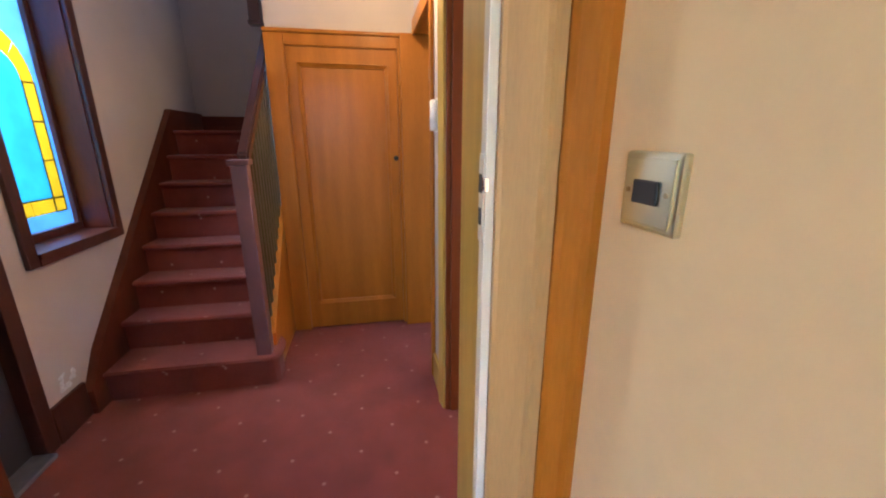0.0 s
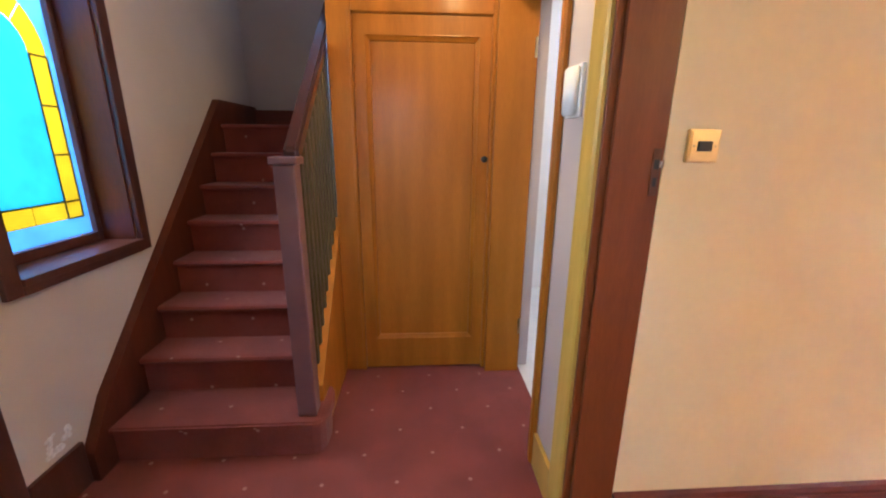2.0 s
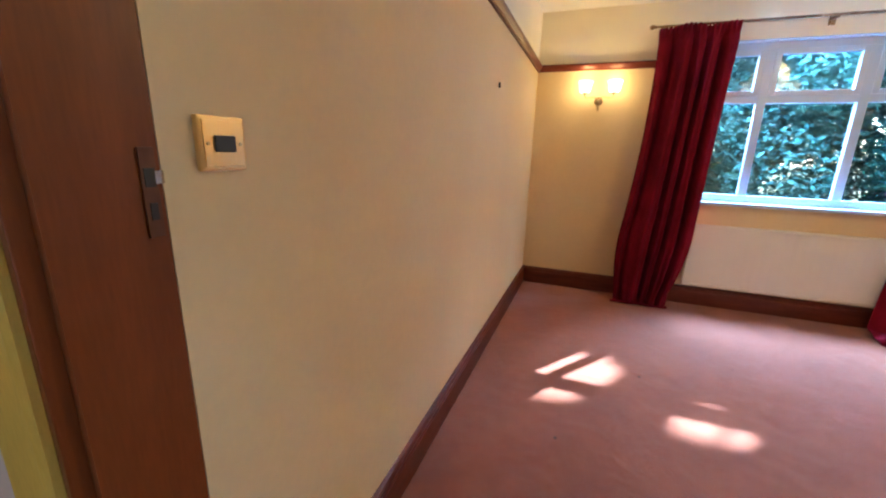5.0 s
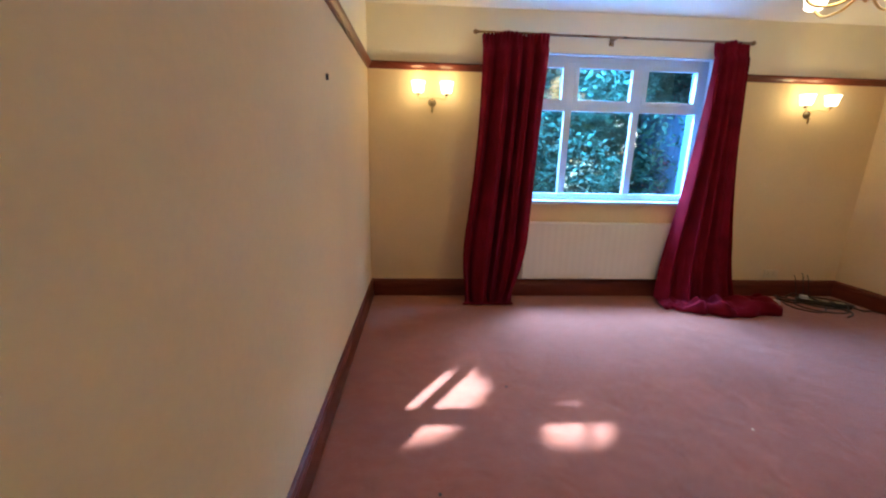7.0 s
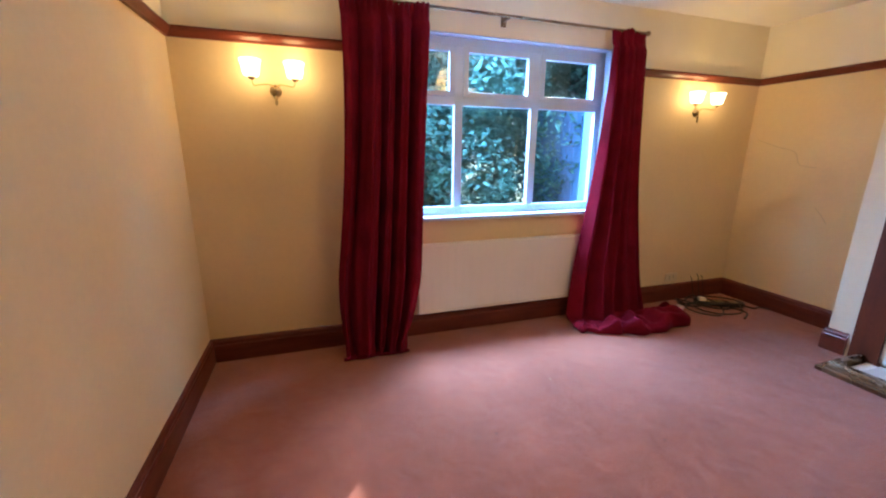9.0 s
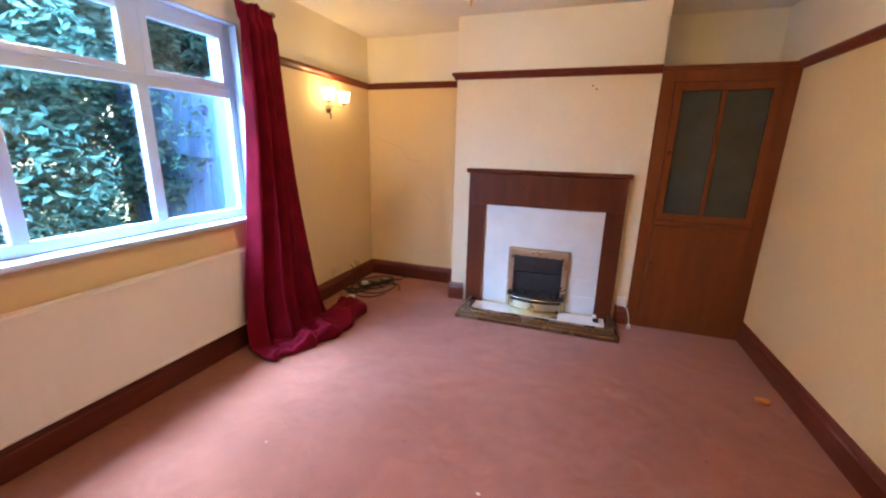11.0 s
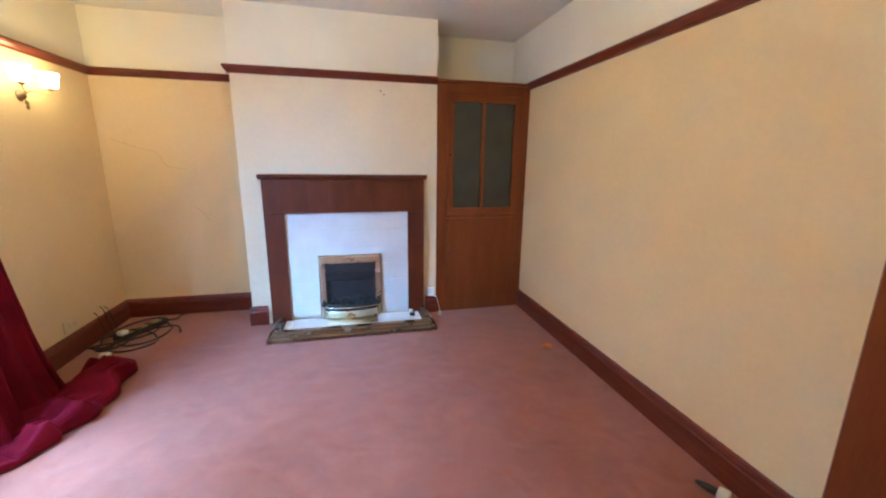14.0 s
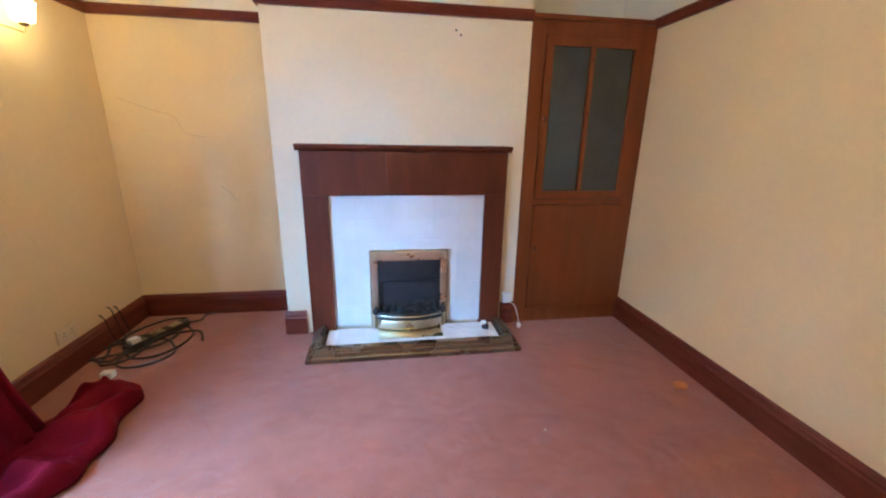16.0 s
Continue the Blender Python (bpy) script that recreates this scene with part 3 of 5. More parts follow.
for s in (1, -1):
    part("lock_plate", prism([(0.640, 1.118), (0.649, 1.104), (0.668, 1.098), (0.687, 1.104), (0.696, 1.118), (0.692, 1.318), (0.684, 1.338), (0.668, 1.345), (0.652, 1.338), (0.644, 1.318)],
                                     "y", s * 0.020, s * 0.025), COPPERPLATE, leaf, "oxidised copper lock plate with a scalloped foot")
    kn = part("knob", lathe([(0.011, s * 0.025), (0.010, s * 0.045), (0.014, s * 0.051), (0.017, s * 0.058), (0.015, s * 0.066), (0.006, s * 0.070)], 20, "Y"), BRASS, leaf, "brass door knob", True)
    kn.location = (0.668, 0, 1.272)
    part("keyhole", boxes((0.664, 0.672, s * 0.0245, s * 0.0265, 1.165, 1.195)), BLACK, leaf)
part("latch_bolt", boxes((0.734, 0.749, -0.006, 0.006, 1.280, 1.300), bevel=0.003), OLDBRASS, leaf)
part("latch_face", boxes((0.7345, 0.7365, -0.011, 0.011, 1.19, 1.33)), OLDBRASS, leaf)
for z in (0.22, 1.72):
    hg = part("hinge", lathe([(0.007, 0), (0.007, 0.09)], 10), OLDBRASS, leaf)
    hg.location = (-0.003, -0.02, z)

# first doorway: casing on the room side, lining and strike
f1 = tagged(new("door_3"), "golden gloss door frame of the first doorway", "door frame", kind="structure")
J1 = -0.343
part("jamb_lining", boxes((J1, J1 + 0.016, -1.1495, -0.990, 0, 2.04), bevel=0.002), OLIVEWOOD, f1)
part("rebate_edge", boxes((J1 - 0.010, J1 + 0.004, -1.174, -1.150, 0, 2.04), bevel=0.0015), CREAMGLOSS, f1, "chipped cream gloss rebate")
part("jamb_lining", boxes((-1.20, -1.18, -1.174, -0.990, 0, 2.04), bevel=0.002), MAHOG, f1, "dark varnished jamb")
part("head_lining", boxes((-1.18, J1, -1.174, -0.990, 2.02, 2.05)), OLIVEWOOD, f1)
part("architrave", prism([(J1 + 0.0045, -1.172), (J1 + 0.0045, -1.182), (J1 + 0.010, -1.186), (J1 + 0.060, -1.192), (J1 + 0.066, -1.199), (J1 + 0.085, -1.198), (J1 + 0.087, -1.172)], "z", 0, 2.12), PALEGOLD, f1, "pale gold moulded architrave")
part("architrave", prism([(J1 + 0.087, -1.172), (J1 + 0.087, -1.200), (J1 + 0.094, -1.208), (J1 + 0.120, -1.212), (J1 + 0.128, -1.222), (-0.2005, -1.222), (-0.2005, -1.172)], "z", 0, 2.12), GOLDWOOD, f1, "golden edge moulding in the corner")
part("architrave", boxes((-1.30, -1.196, -1.194, -1.172, 0, 2.12), bevel=0.004), MAHOG, f1, "dark varnished architrave")
part("hall_architrave", boxes((J1 + 0.008, J1 + 0.09, -0.999, -0.984, 0, 2.12), bevel=0.004), OLIVEWOOD, f1)
strike("strike_plate", (J1 - 0.0105, -1.162, 1.292), 270, "cream painted strike plate with a curled metal lip on the jamb", CREAMGLOSS)

# kitchen doorway on the hall side
f2 = tagged(new("door_4"), "golden brown frame of the kitchen doorway", "door frame", kind="structure")
part("jamb_lining", boxes((HX - 0.10, -0.072, KN - 0.03, KN, 0, DH), bevel=0.002), GOLDWOOD, f2)
part("jamb_lining", boxes((HX - 0.003, -0.001, KS - 0.02, KS, 0, DH), bevel=0.002), GOLDWOOD, f2)
part("head_lining", boxes((HX - 0.003, -0.001, KS - 0.02, KN, DH, DH + 0.03)), GOLDWOOD, f2)
part("architrave", architrave_post(HX - 0.003, KS - 0.012, -0.75, DH + 0.07, -1), GOLDWOOD, f2)
part("architrave_head", boxes((HX - 0.024, HX - 0.003, KS - 0.08, KN - 0.03, DH - 0.01, DH + 0.07), bevel=0.004), GOLDWOOD, f2)
for z in (0.25, 1.72):
    hg = part("hinge", lathe([(0.007, 0), (0.007, 0.09)], 10), OLDBRASS, f2)
    hg.location = (-0.082, KN - 0.036, z)

# front door in the west wall
fd = tagged(new("door_5"), "dark front door with a brass lever handle", "front door", kind="structure")
part("frame_post", boxes((HW - 0.12, HW + 0.012, 0.022, 0.095, 0, 2.10), bevel=0.004), DARKWOOD, fd)
part("frame_post", boxes((HW - 0.12, HW + 0.012, -0.93, -0.856, 0, 2.10), bevel=0.004), DARKWOOD, fd)
part("frame_head", boxes((HW - 0.12, HW + 0.012, -0.856, 0.022, 2.03, 2.10), bevel=0.004), DARKWOOD, fd)
part("leaf", boxes((HW - 0.09, HW - 0.045, -0.853, 0.019, 0.02, 2.03), bevel=0.002), FRONTDOOR, fd, "dark painted door leaf")
part("leaf_panel", boxes((HW - 0.046, HW - 0.036, -0.72, -0.12, 0.22, 0.85), (HW - 0.046, HW - 0.036, -0.72, -0.12, 1.15, 1.85), bevel=0.008), FRONTDOOR, fd)
part("threshold", boxes((HW - 0.10, HW + 0.05, -0.853, 0.019, 0.0, 0.022), bevel=0.006), TIN, fd, "grey metal threshold")
part("handle_plate", boxes((HW - 0.046, HW - 0.038, -0.085, -0.045, 0.90, 1.12), bevel=0.003), BRASS, fd)
part("lever_handle", tube([(HW - 0.038, -0.065, 1.03), (HW + 0.005, -0.065, 1.03), (HW + 0.014, -0.06, 1.03), (HW + 0.016, -0.02, 1.028), (HW + 0.012, 0.03, 1.035)], 0.009), BRASS, fd, "brass lever", True)
part("night_latch", boxes((HW - 0.046, HW - 0.006, -0.10, -0.005, 1.30, 1.39), bevel=0.006), BLACK, fd)

# understairs cupboard front
cf = thing("understairs_cupboard", (0, 1.075, 0), "golden varnished one-panel understairs cupboard door in its frame", "cupboard")
part("frame_post", boxes((-1.09, -0.972, -0.012, 0.05, 0, 1.985), bevel=0.004), GOLDWOOD, cf)
part("frame_post", boxes((-0.288, -0.226, -0.012, 0.05, 0, 1.985), bevel=0.004), GOLDWOOD, cf)
part("frame_head", boxes((-0.972, -0.288, -0.012, 0.05, 1.912, 1.985), bevel=0.004), GOLDWOOD, cf)
part("backing", boxes((-1.09, -0.226, 0.052, 0.06, 0, 1.985)), BLACK, cf)
part("cornice", boxes((-1.09, -0.215, -0.028, 0.05, 1.985, 2.006), bevel=0.006), GOLDWOOD, cf)
dr = part("door", boxes((-0.970, -0.918, -0.006, 0.028, 0.012, 1.910), (-0.340, -0.290, -0.006, 0.028, 0.012, 1.910), (-0.918, -0.340, -0.006, 0.028, 1.825, 1.910),
                        (-0.918, -0.340, -0.006, 0.028, 0.012, 0.19)), GOLDWOOD, cf)
part("panel", boxes((-0.918, -0.340, 0.016, 0.026, 0.19, 1.825)), GOLDWOOD, dr)
PM = [(0.0, 0.016), (0.0, -0.009), (0.008, -0.010), (0.012, -0.003), (0.022, 0.004), (0.027, 0.006), (0.030, 0.016)]


def panel_edge(x0, x1, z0, z1):
    """A moulding mitred round a panel; profile pairs are the way in and the depth."""
    bm = bmesh.new()
    rings = [[bm.verts.new((cx + sx * u, w, cz + sz * u)) for u, w in PM] for cx, cz, sx, sz in ((x0, z0, 1, 1), (x1, z0, -1, 1), (x1, z1, -1, -1), (x0, z1, 1, -1))]
    for k in range(4):
        a, b = rings[k], rings[(k + 1) % 4]
        for j in range(len(PM)):
            i2 = (j + 1) % len(PM)
            bm.faces.new((a[j], b[j], b[i2], a[i2]))
    bmesh.ops.recalc_face_normals(bm, faces=bm.faces)
    return bm


part("moulding", panel_edge(-0.918, -0.340, 0.19, 1.825), GOLDWOOD, dr)
part("frame_bead", boxes((-0.990, -0.974, -0.022, -0.012, 0.0, 1.93), (-0.974, -0.286, -0.022, -0.012, 1.914, 1.93), (-0.286, -0.270, -0.022, -0.012, 0.0, 1.93), bevel=0.004), GOLDWOOD, cf)
kb = part("knob", lathe([(0.008, 0.006), (0.008, 0.02), (0.017, 0.028), (0.017, 0.036), (0.006, 0.042)], 16, "Y"), BLACK, dr, "dark round knob", True)
kb.location, kb.rotation_euler = (-0.312, 0, 1.235), (0, 0, math.pi)

# ---- stairs ----
stairs = tagged(new("stairs"), "carpeted staircase rising beside the window wall", "stairs", kind="structure")
GO, RI, Y1 = 0.178, 0.178, 0.47
for i in range(8):
    y0, z0 = Y1 + GO * i - (0.06 if i == 0 else 0.0), RI * (i + 1)
    x1 = -1.13 if i else -1.06
    y2 = 2.3 if i == 7 else Y1 + GO * (i + 1) + 0.03
    bm = boxes((HW + 0.045, x1, y0, y2, 0 if i == 0 else z0 - RI - 0.03, z0 - 0.03))
    if i == 0:
        bm.free()
        bm = prism([(HW + 0.045, y0), (-1.12, y0), (-1.09, y0 + 0.012), (-1.072, y0 + 0.045), (-1.067, y0 + 0.12), (-1.08, y0 + 0.19), (-1.11, y0 + 0.235), (HW + 0.045, y0 + 0.235)], "z", 0, z0 - 0.03)
    part("riser", bm, HALL_CARPET, stairs)
    out = [(y0 - 0.018, z0 - 0.03), (y0 - 0.026, z0 - 0.016), (y0 - 0.020, z0 - 0.003), (y0 - 0.004, z0), (y2, z0), (y2, z0 - 0.03)]
    if i == 0:
        bm = prism([(HW + 0.045, y0 - 0.026), (-1.10, y0 - 0.026), (-1.07, y0 - 0.01), (-1.05, y0 + 0.03), (-1.045, y0 + 0.12), (-1.06, y0 + 0.20), (-1.09, y0 + 0.25), (HW + 0.045, y0 + 0.25)], "z", z0 - 0.03, z0, 0.008)
    else:
        bm = prism(out, "x", HW + 0.045, x1)
    part("tread", bm, HALL_CARPET, stairs)
S = RI / GO
part("wall_string", prism([(Y1 - 0.16, 0.0), (Y1 - 0.16, 0.13), (Y1 - 0.04, RI + 0.13), (Y1 + GO * 7, RI * 8 + 0.15), (2.3, RI * 8 + 0.15), (2.3, RI * 8 - 0.2), (Y1 + GO * 7, RI * 8 - 0.3), (Y1 + 0.1, 0.0)],
                          "x", HW + 0.001, HW + 0.044), MAHOG, stairs, "brown painted wall string")
part("back_skirting", boxes((HW + 0.045, -1.08, 2.278, 2.299, RI * 8 + 0.001, RI * 8 + 0.13)), MAHOG_H, stairs)
part("outer_string", prism([(Y1 + 0.06, 0.0), (Y1 + 0.06, RI + 0.08), (Y1 + GO * 7 + 0.1, RI * 8 + 0.18), (Y1 + GO * 7 + 0.1, RI * 8 - 0.1), (1.08, 0.60), (1.08, 0.0)], "x", -1.132, -1.092), GOLDWOOD, stairs, "golden brown outer string")
part("newel", boxes((-1.178, -1.100, 0.425, 0.500, RI, 1.235), (-1.190, -1.088, 0.413, 0.512, 1.235, 1.262), bevel=0.006), NEWELWOOD, stairs, "purple-brown square newel post")
part("upper_newel", boxes((-1.235, -1.160, 1.40, 1.47, 2.125, 3.3), (-1.242, -1.153, 1.393, 1.477, 2.10, 2.125), bevel=0.006), DARKWOOD, stairs, "dark upper newel with a drop end")


def hand_z(y):
    return 1.245 + (y - 0.46) * 0.86


part("handrail", prism([(0.49, hand_z(0.49) - 0.06), (0.49, hand_z(0.49) + 0.02), (1.42, hand_z(1.42) + 0.02), (1.42, hand_z(1.42) - 0.06)], "x", -1.160, -1.102, 0.012), RAILWOOD, stairs, "dark varnished handrail")
y = 0.535
while y < 1.36:
    part("baluster", boxes((-1.128, -1.104, y, y + 0.026, RI + (y - Y1) * S * 1.0 + 0.12, hand_z(y) - 0.05)), OLIVEDARK, stairs)
    y += 0.062

from mathutils import noise

# ---- stained glass window beside the stairs ----
w1 = tagged(new("window_1"), "stained glass window in a deep dark wooden frame", "window", kind="structure")
GY0, GY1, GZ0, GZ1, GX = 0.29, 0.79, 0.915, 2.20, -2.135
part("casing", boxes((HW, HW + 0.022, 0.195, 0.252, 0.815, 2.32), (HW, HW + 0.022, 0.828, 0.885, 0.815, 2.32), (HW, HW + 0.022, 0.252, 0.828, 2.25, 2.32), bevel=0.004), DARKWOOD, w1)
part("window_sill", boxes((GX - 0.02, HW + 0.032, 0.252, 0.828, 0.845, 0.872), (HW, HW + 0.026, 0.252, 0.828, 0.815, 0.845), bevel=0.003), DARKWOOD, w1)
part("reveal_lining", boxes((GX - 0.03, HW, 0.251, 0.262, 0.872, 2.25), (GX - 0.03, HW, 0.818, 0.829, 0.872, 2.25), (GX - 0.03, HW, 0.262, 0.818, 2.238, 2.249)), MAHOG, w1)
part("window_frame", boxes((GX - 0.025, GX + 0.025, 0.262, GY0, 0.872, 2.238), (GX - 0.025, GX + 0.025, GY1, 0.818, 0.872, 2.238),
                           (GX - 0.025, GX + 0.025, GY0, GY1, 0.872, GZ0), (GX - 0.025, GX + 0.025, GY0, GY1, GZ1, 2.238), bevel=0.003), DARKWOOD, w1)
BW = 0.075           # yellow border
IY0, IY1, IZ0, ISP = GY0 + 0.03 + BW, GY1 - 0.03 - BW, GZ0 + 0.075 + BW, 1.63
RA = (IY1 - IY0) / 2
CYM = (IY0 + IY1) / 2


def arch_outline(grow, foot):
    pts = [(IY0 - grow, foot), (IY1 + grow, foot)]
    for k in range(13):
        a = math.pi * k / 12
        pts.append((CYM + (RA + grow) * math.cos(a), ISP + (RA + grow) * math.sin(a)))
    return pts


def pane(name, outline, material, thick=0.004, x=GX):
    ob = part(name, prism(outline, "x", x - thick / 2, x + thick / 2), material, w1)
    ob.visible_shadow = False
    return ob


pane("arched_pane", arch_outline(-0.002, IZ0), CYAN)
ZB = [IZ0 - BW + 0.002, IZ0 - 0.002, 1.255, 1.445, 1.63]
YL, YR = IY0 - BW - 0.001, IY1 + BW + 0.001
pane("pale_pane", [(GY0, GZ0), (GY1, GZ0), (GY1, ZB[0]), (GY0, ZB[0])], PALEBLUE, 0.003)
pane("pale_pane", [(GY0, ZB[0]), (YL, ZB[0]), (YL, ISP), (GY0, ISP)], PALEBLUE, 0.003)
pane("pale_pane", [(YR, ZB[0]), (GY1, ZB[0]), (GY1, ISP), (YR, ISP)], PALEBLUE, 0.003)
SP = [(CYM + (RA + BW) * math.cos(math.pi * k / 12), ISP + (RA + BW) * 1.12 * math.sin(math.pi * k / 12)) for k in range(13)]
pane("pale_pane", SP[:7] + [(CYM, GZ1), (GY1, GZ1), (GY1, ISP)], PALEBLUE, 0.003)
pane("pale_pane", SP[6:] + [(GY0, ISP), (GY0, GZ1), (CYM, GZ1)], PALEBLUE, 0.003)
for a, b in zip(ZB, ZB[1:]):
    for y0, y1 in ((IY0 - BW, IY0 - 0.002), (IY1 + 0.002, IY1 + BW)):
        pane("border_pane", [(y0, a + 0.002), (y1, a + 0.002), (y1, b - 0.002), (y0, b - 0.002)], YELLOW)
pane("border_pane", [(IY0, ZB[0]), (CYM - 0.002, ZB[0]), (CYM - 0.002, ZB[1]), (IY0, ZB[1])], YELLOW)
pane("border_pane", [(CYM + 0.002, ZB[0]), (IY1, ZB[0]), (IY1, ZB[1]), (CYM + 0.002, ZB[1])], YELLOW)
for k in range(4):
    a0, a1 = math.pi * k / 4 + 0.012, math.pi * (k + 1) / 4 - 0.012
    arc = [a0 + (a1 - a0) * j / 5 for j in range(6)]
    inner = [(CYM + (RA + 0.002) * math.cos(a), ISP + (RA + 0.002) * math.sin(a)) for a in arc]
    outer = [(CYM + (RA + BW) * math.cos(a), ISP + (RA + BW) * 1.12 * math.sin(a)) for a in arc]
    pane("border_pane", inner + outer[::-1], YELLOW)
came = bmesh.new()
for z in ZB:
    for y0, y1 in ((IY0 - BW, IY0), (IY1, IY1 + BW)):
        add_box(came, GX - 0.003, GX + 0.005, y0, y1, z - 0.003, z + 0.003)
add_box(came, GX - 0.003, GX + 0.005, IY0, IY1, IZ0 - 0.003, IZ0 + 0.003)
for y in (IY0, IY1, IY0 - BW, IY1 + BW):
    add_box(came, GX - 0.003, GX + 0.005, y - 0.003, y + 0.003, ZB[0], ISP)
part("lead_came", came, LEAD, w1)

# ---- white framed living room window ----
w2 = tagged(new("window_2"), "white three-light window over the radiator", "window", kind="structure")
FX = 3.67
M1, M2, TZ = -1.785, -2.42, 1.775
Y0, Y1w, Z0, Z1 = WY0 + 0.001, WY1 - 0.001, WZ0 + 0.03, WZ1 - 0.001
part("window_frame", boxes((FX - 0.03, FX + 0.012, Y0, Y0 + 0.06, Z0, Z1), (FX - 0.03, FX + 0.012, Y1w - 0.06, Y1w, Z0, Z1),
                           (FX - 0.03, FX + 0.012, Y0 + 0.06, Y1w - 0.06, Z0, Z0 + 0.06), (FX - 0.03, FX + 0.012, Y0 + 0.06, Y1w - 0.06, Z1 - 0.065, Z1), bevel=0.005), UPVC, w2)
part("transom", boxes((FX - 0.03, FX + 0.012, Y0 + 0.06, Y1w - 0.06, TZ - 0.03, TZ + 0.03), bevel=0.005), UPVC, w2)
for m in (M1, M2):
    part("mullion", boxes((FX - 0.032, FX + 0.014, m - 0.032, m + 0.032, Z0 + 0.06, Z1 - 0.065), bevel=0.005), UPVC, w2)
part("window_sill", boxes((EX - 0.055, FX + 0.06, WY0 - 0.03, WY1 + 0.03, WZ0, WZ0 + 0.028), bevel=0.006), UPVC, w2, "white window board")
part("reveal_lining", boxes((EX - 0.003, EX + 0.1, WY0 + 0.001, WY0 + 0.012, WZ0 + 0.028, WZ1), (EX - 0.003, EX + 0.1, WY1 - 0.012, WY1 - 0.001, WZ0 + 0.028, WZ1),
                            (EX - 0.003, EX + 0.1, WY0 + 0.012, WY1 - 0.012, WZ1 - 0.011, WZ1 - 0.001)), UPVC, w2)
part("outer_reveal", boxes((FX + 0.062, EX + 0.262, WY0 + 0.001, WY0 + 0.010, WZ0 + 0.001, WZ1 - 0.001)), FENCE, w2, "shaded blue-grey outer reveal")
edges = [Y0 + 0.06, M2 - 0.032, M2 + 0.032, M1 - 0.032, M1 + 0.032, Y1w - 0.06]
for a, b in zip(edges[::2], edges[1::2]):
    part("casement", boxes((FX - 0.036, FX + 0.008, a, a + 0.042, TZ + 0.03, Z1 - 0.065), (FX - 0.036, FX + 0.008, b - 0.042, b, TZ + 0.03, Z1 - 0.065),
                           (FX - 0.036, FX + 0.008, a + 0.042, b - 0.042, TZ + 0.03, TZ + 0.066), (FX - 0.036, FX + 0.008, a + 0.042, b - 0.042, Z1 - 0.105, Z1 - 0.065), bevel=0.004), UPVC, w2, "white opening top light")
    for z0, z1 in ((Z0 + 0.055, TZ - 0.025), (TZ + 0.06, Z1 - 0.1)):
        ob = part("pane", boxes((FX - 0.003, FX + 0.003, a + 0.001, b - 0.001, z0, z1)), PANE, w2)
        ob.visible_shadow = False

# ---- radiator ----
rad = thing("radiator", (0, 0, 0), "cream enamelled panel radiator under the window", "radiator")
prof = []
n = 44
for k in range(n + 1):
    yy = -2.88 + 1.42 * k / n
    prof.append((yy, 3.508 - (0.001 if k % 2 else 0.0)))
face = bmesh.new()
lo = [face.verts.new((x, yy, 0.215)) for yy, x in prof]
hi = [face.verts.new((x, yy, 0.72)) for yy, x in prof]
for k in range(n):
    face.faces.new((lo[k], lo[k + 1], hi[k + 1], hi[k]))
part("front_panel", face, RADPAINT, rad)
part("body", boxes((3.509, 3.556, -2.90, -1.44, 0.19, 0.745), bevel=0.008), RADPAINT, rad)
part("edge_band", boxes((3.500, 3.512, -2.90, -2.875, 0.20, 0.735), (3.500, 3.512, -1.465, -1.44, 0.20, 0.735), (3.500, 3.512, -2.875, -1.465, 0.72, 0.735), (3.500, 3.512, -2.875, -1.465, 0.20, 0.215), bevel=0.003), RADPAINT, rad)
for yy in (-2.5, -1.85):
    part("wall_bracket", boxes((3.556, EX, yy, yy + 0.04, 0.25, 0.70)), RADPAINT, rad)
part("valve_pipe", tube([(3.53, -2.93, 0.0), (3.53, -2.93, 0.18), (3.53, -2.90, 0.22)], 0.008), WHITEPLASTIC, rad)

# ---- curtains ----
pole = thing("curtain_pole", (3.50, 0, 2.325), "dark metal curtain track over the window", "curtain pole")
part("rod", lathe([(0.010, -3.30), (0.010, -0.90)], 12, "Y"), BRONZE, pole, "", True)
for yy in (-3.30, -0.90):
    k = part("finial", lathe([(0.010, 0), (0.019, 0.012), (0.019, 0.028), (0.006, 0.04)], 12, "Y"), BRONZE, pole, "", True)
    k.location = (0, yy - 0.02, 0)
for yy in (-3.15, -2.09, -1.00):
    part("bracket", boxes((-0.006, EX - 3.50, yy - 0.008, yy + 0.008, -0.02, 0.0), (EX - 3.50 - 0.008, EX - 3.50, yy - 0.02, yy + 0.02, -0.05, 0.03)), BRONZE, pole)


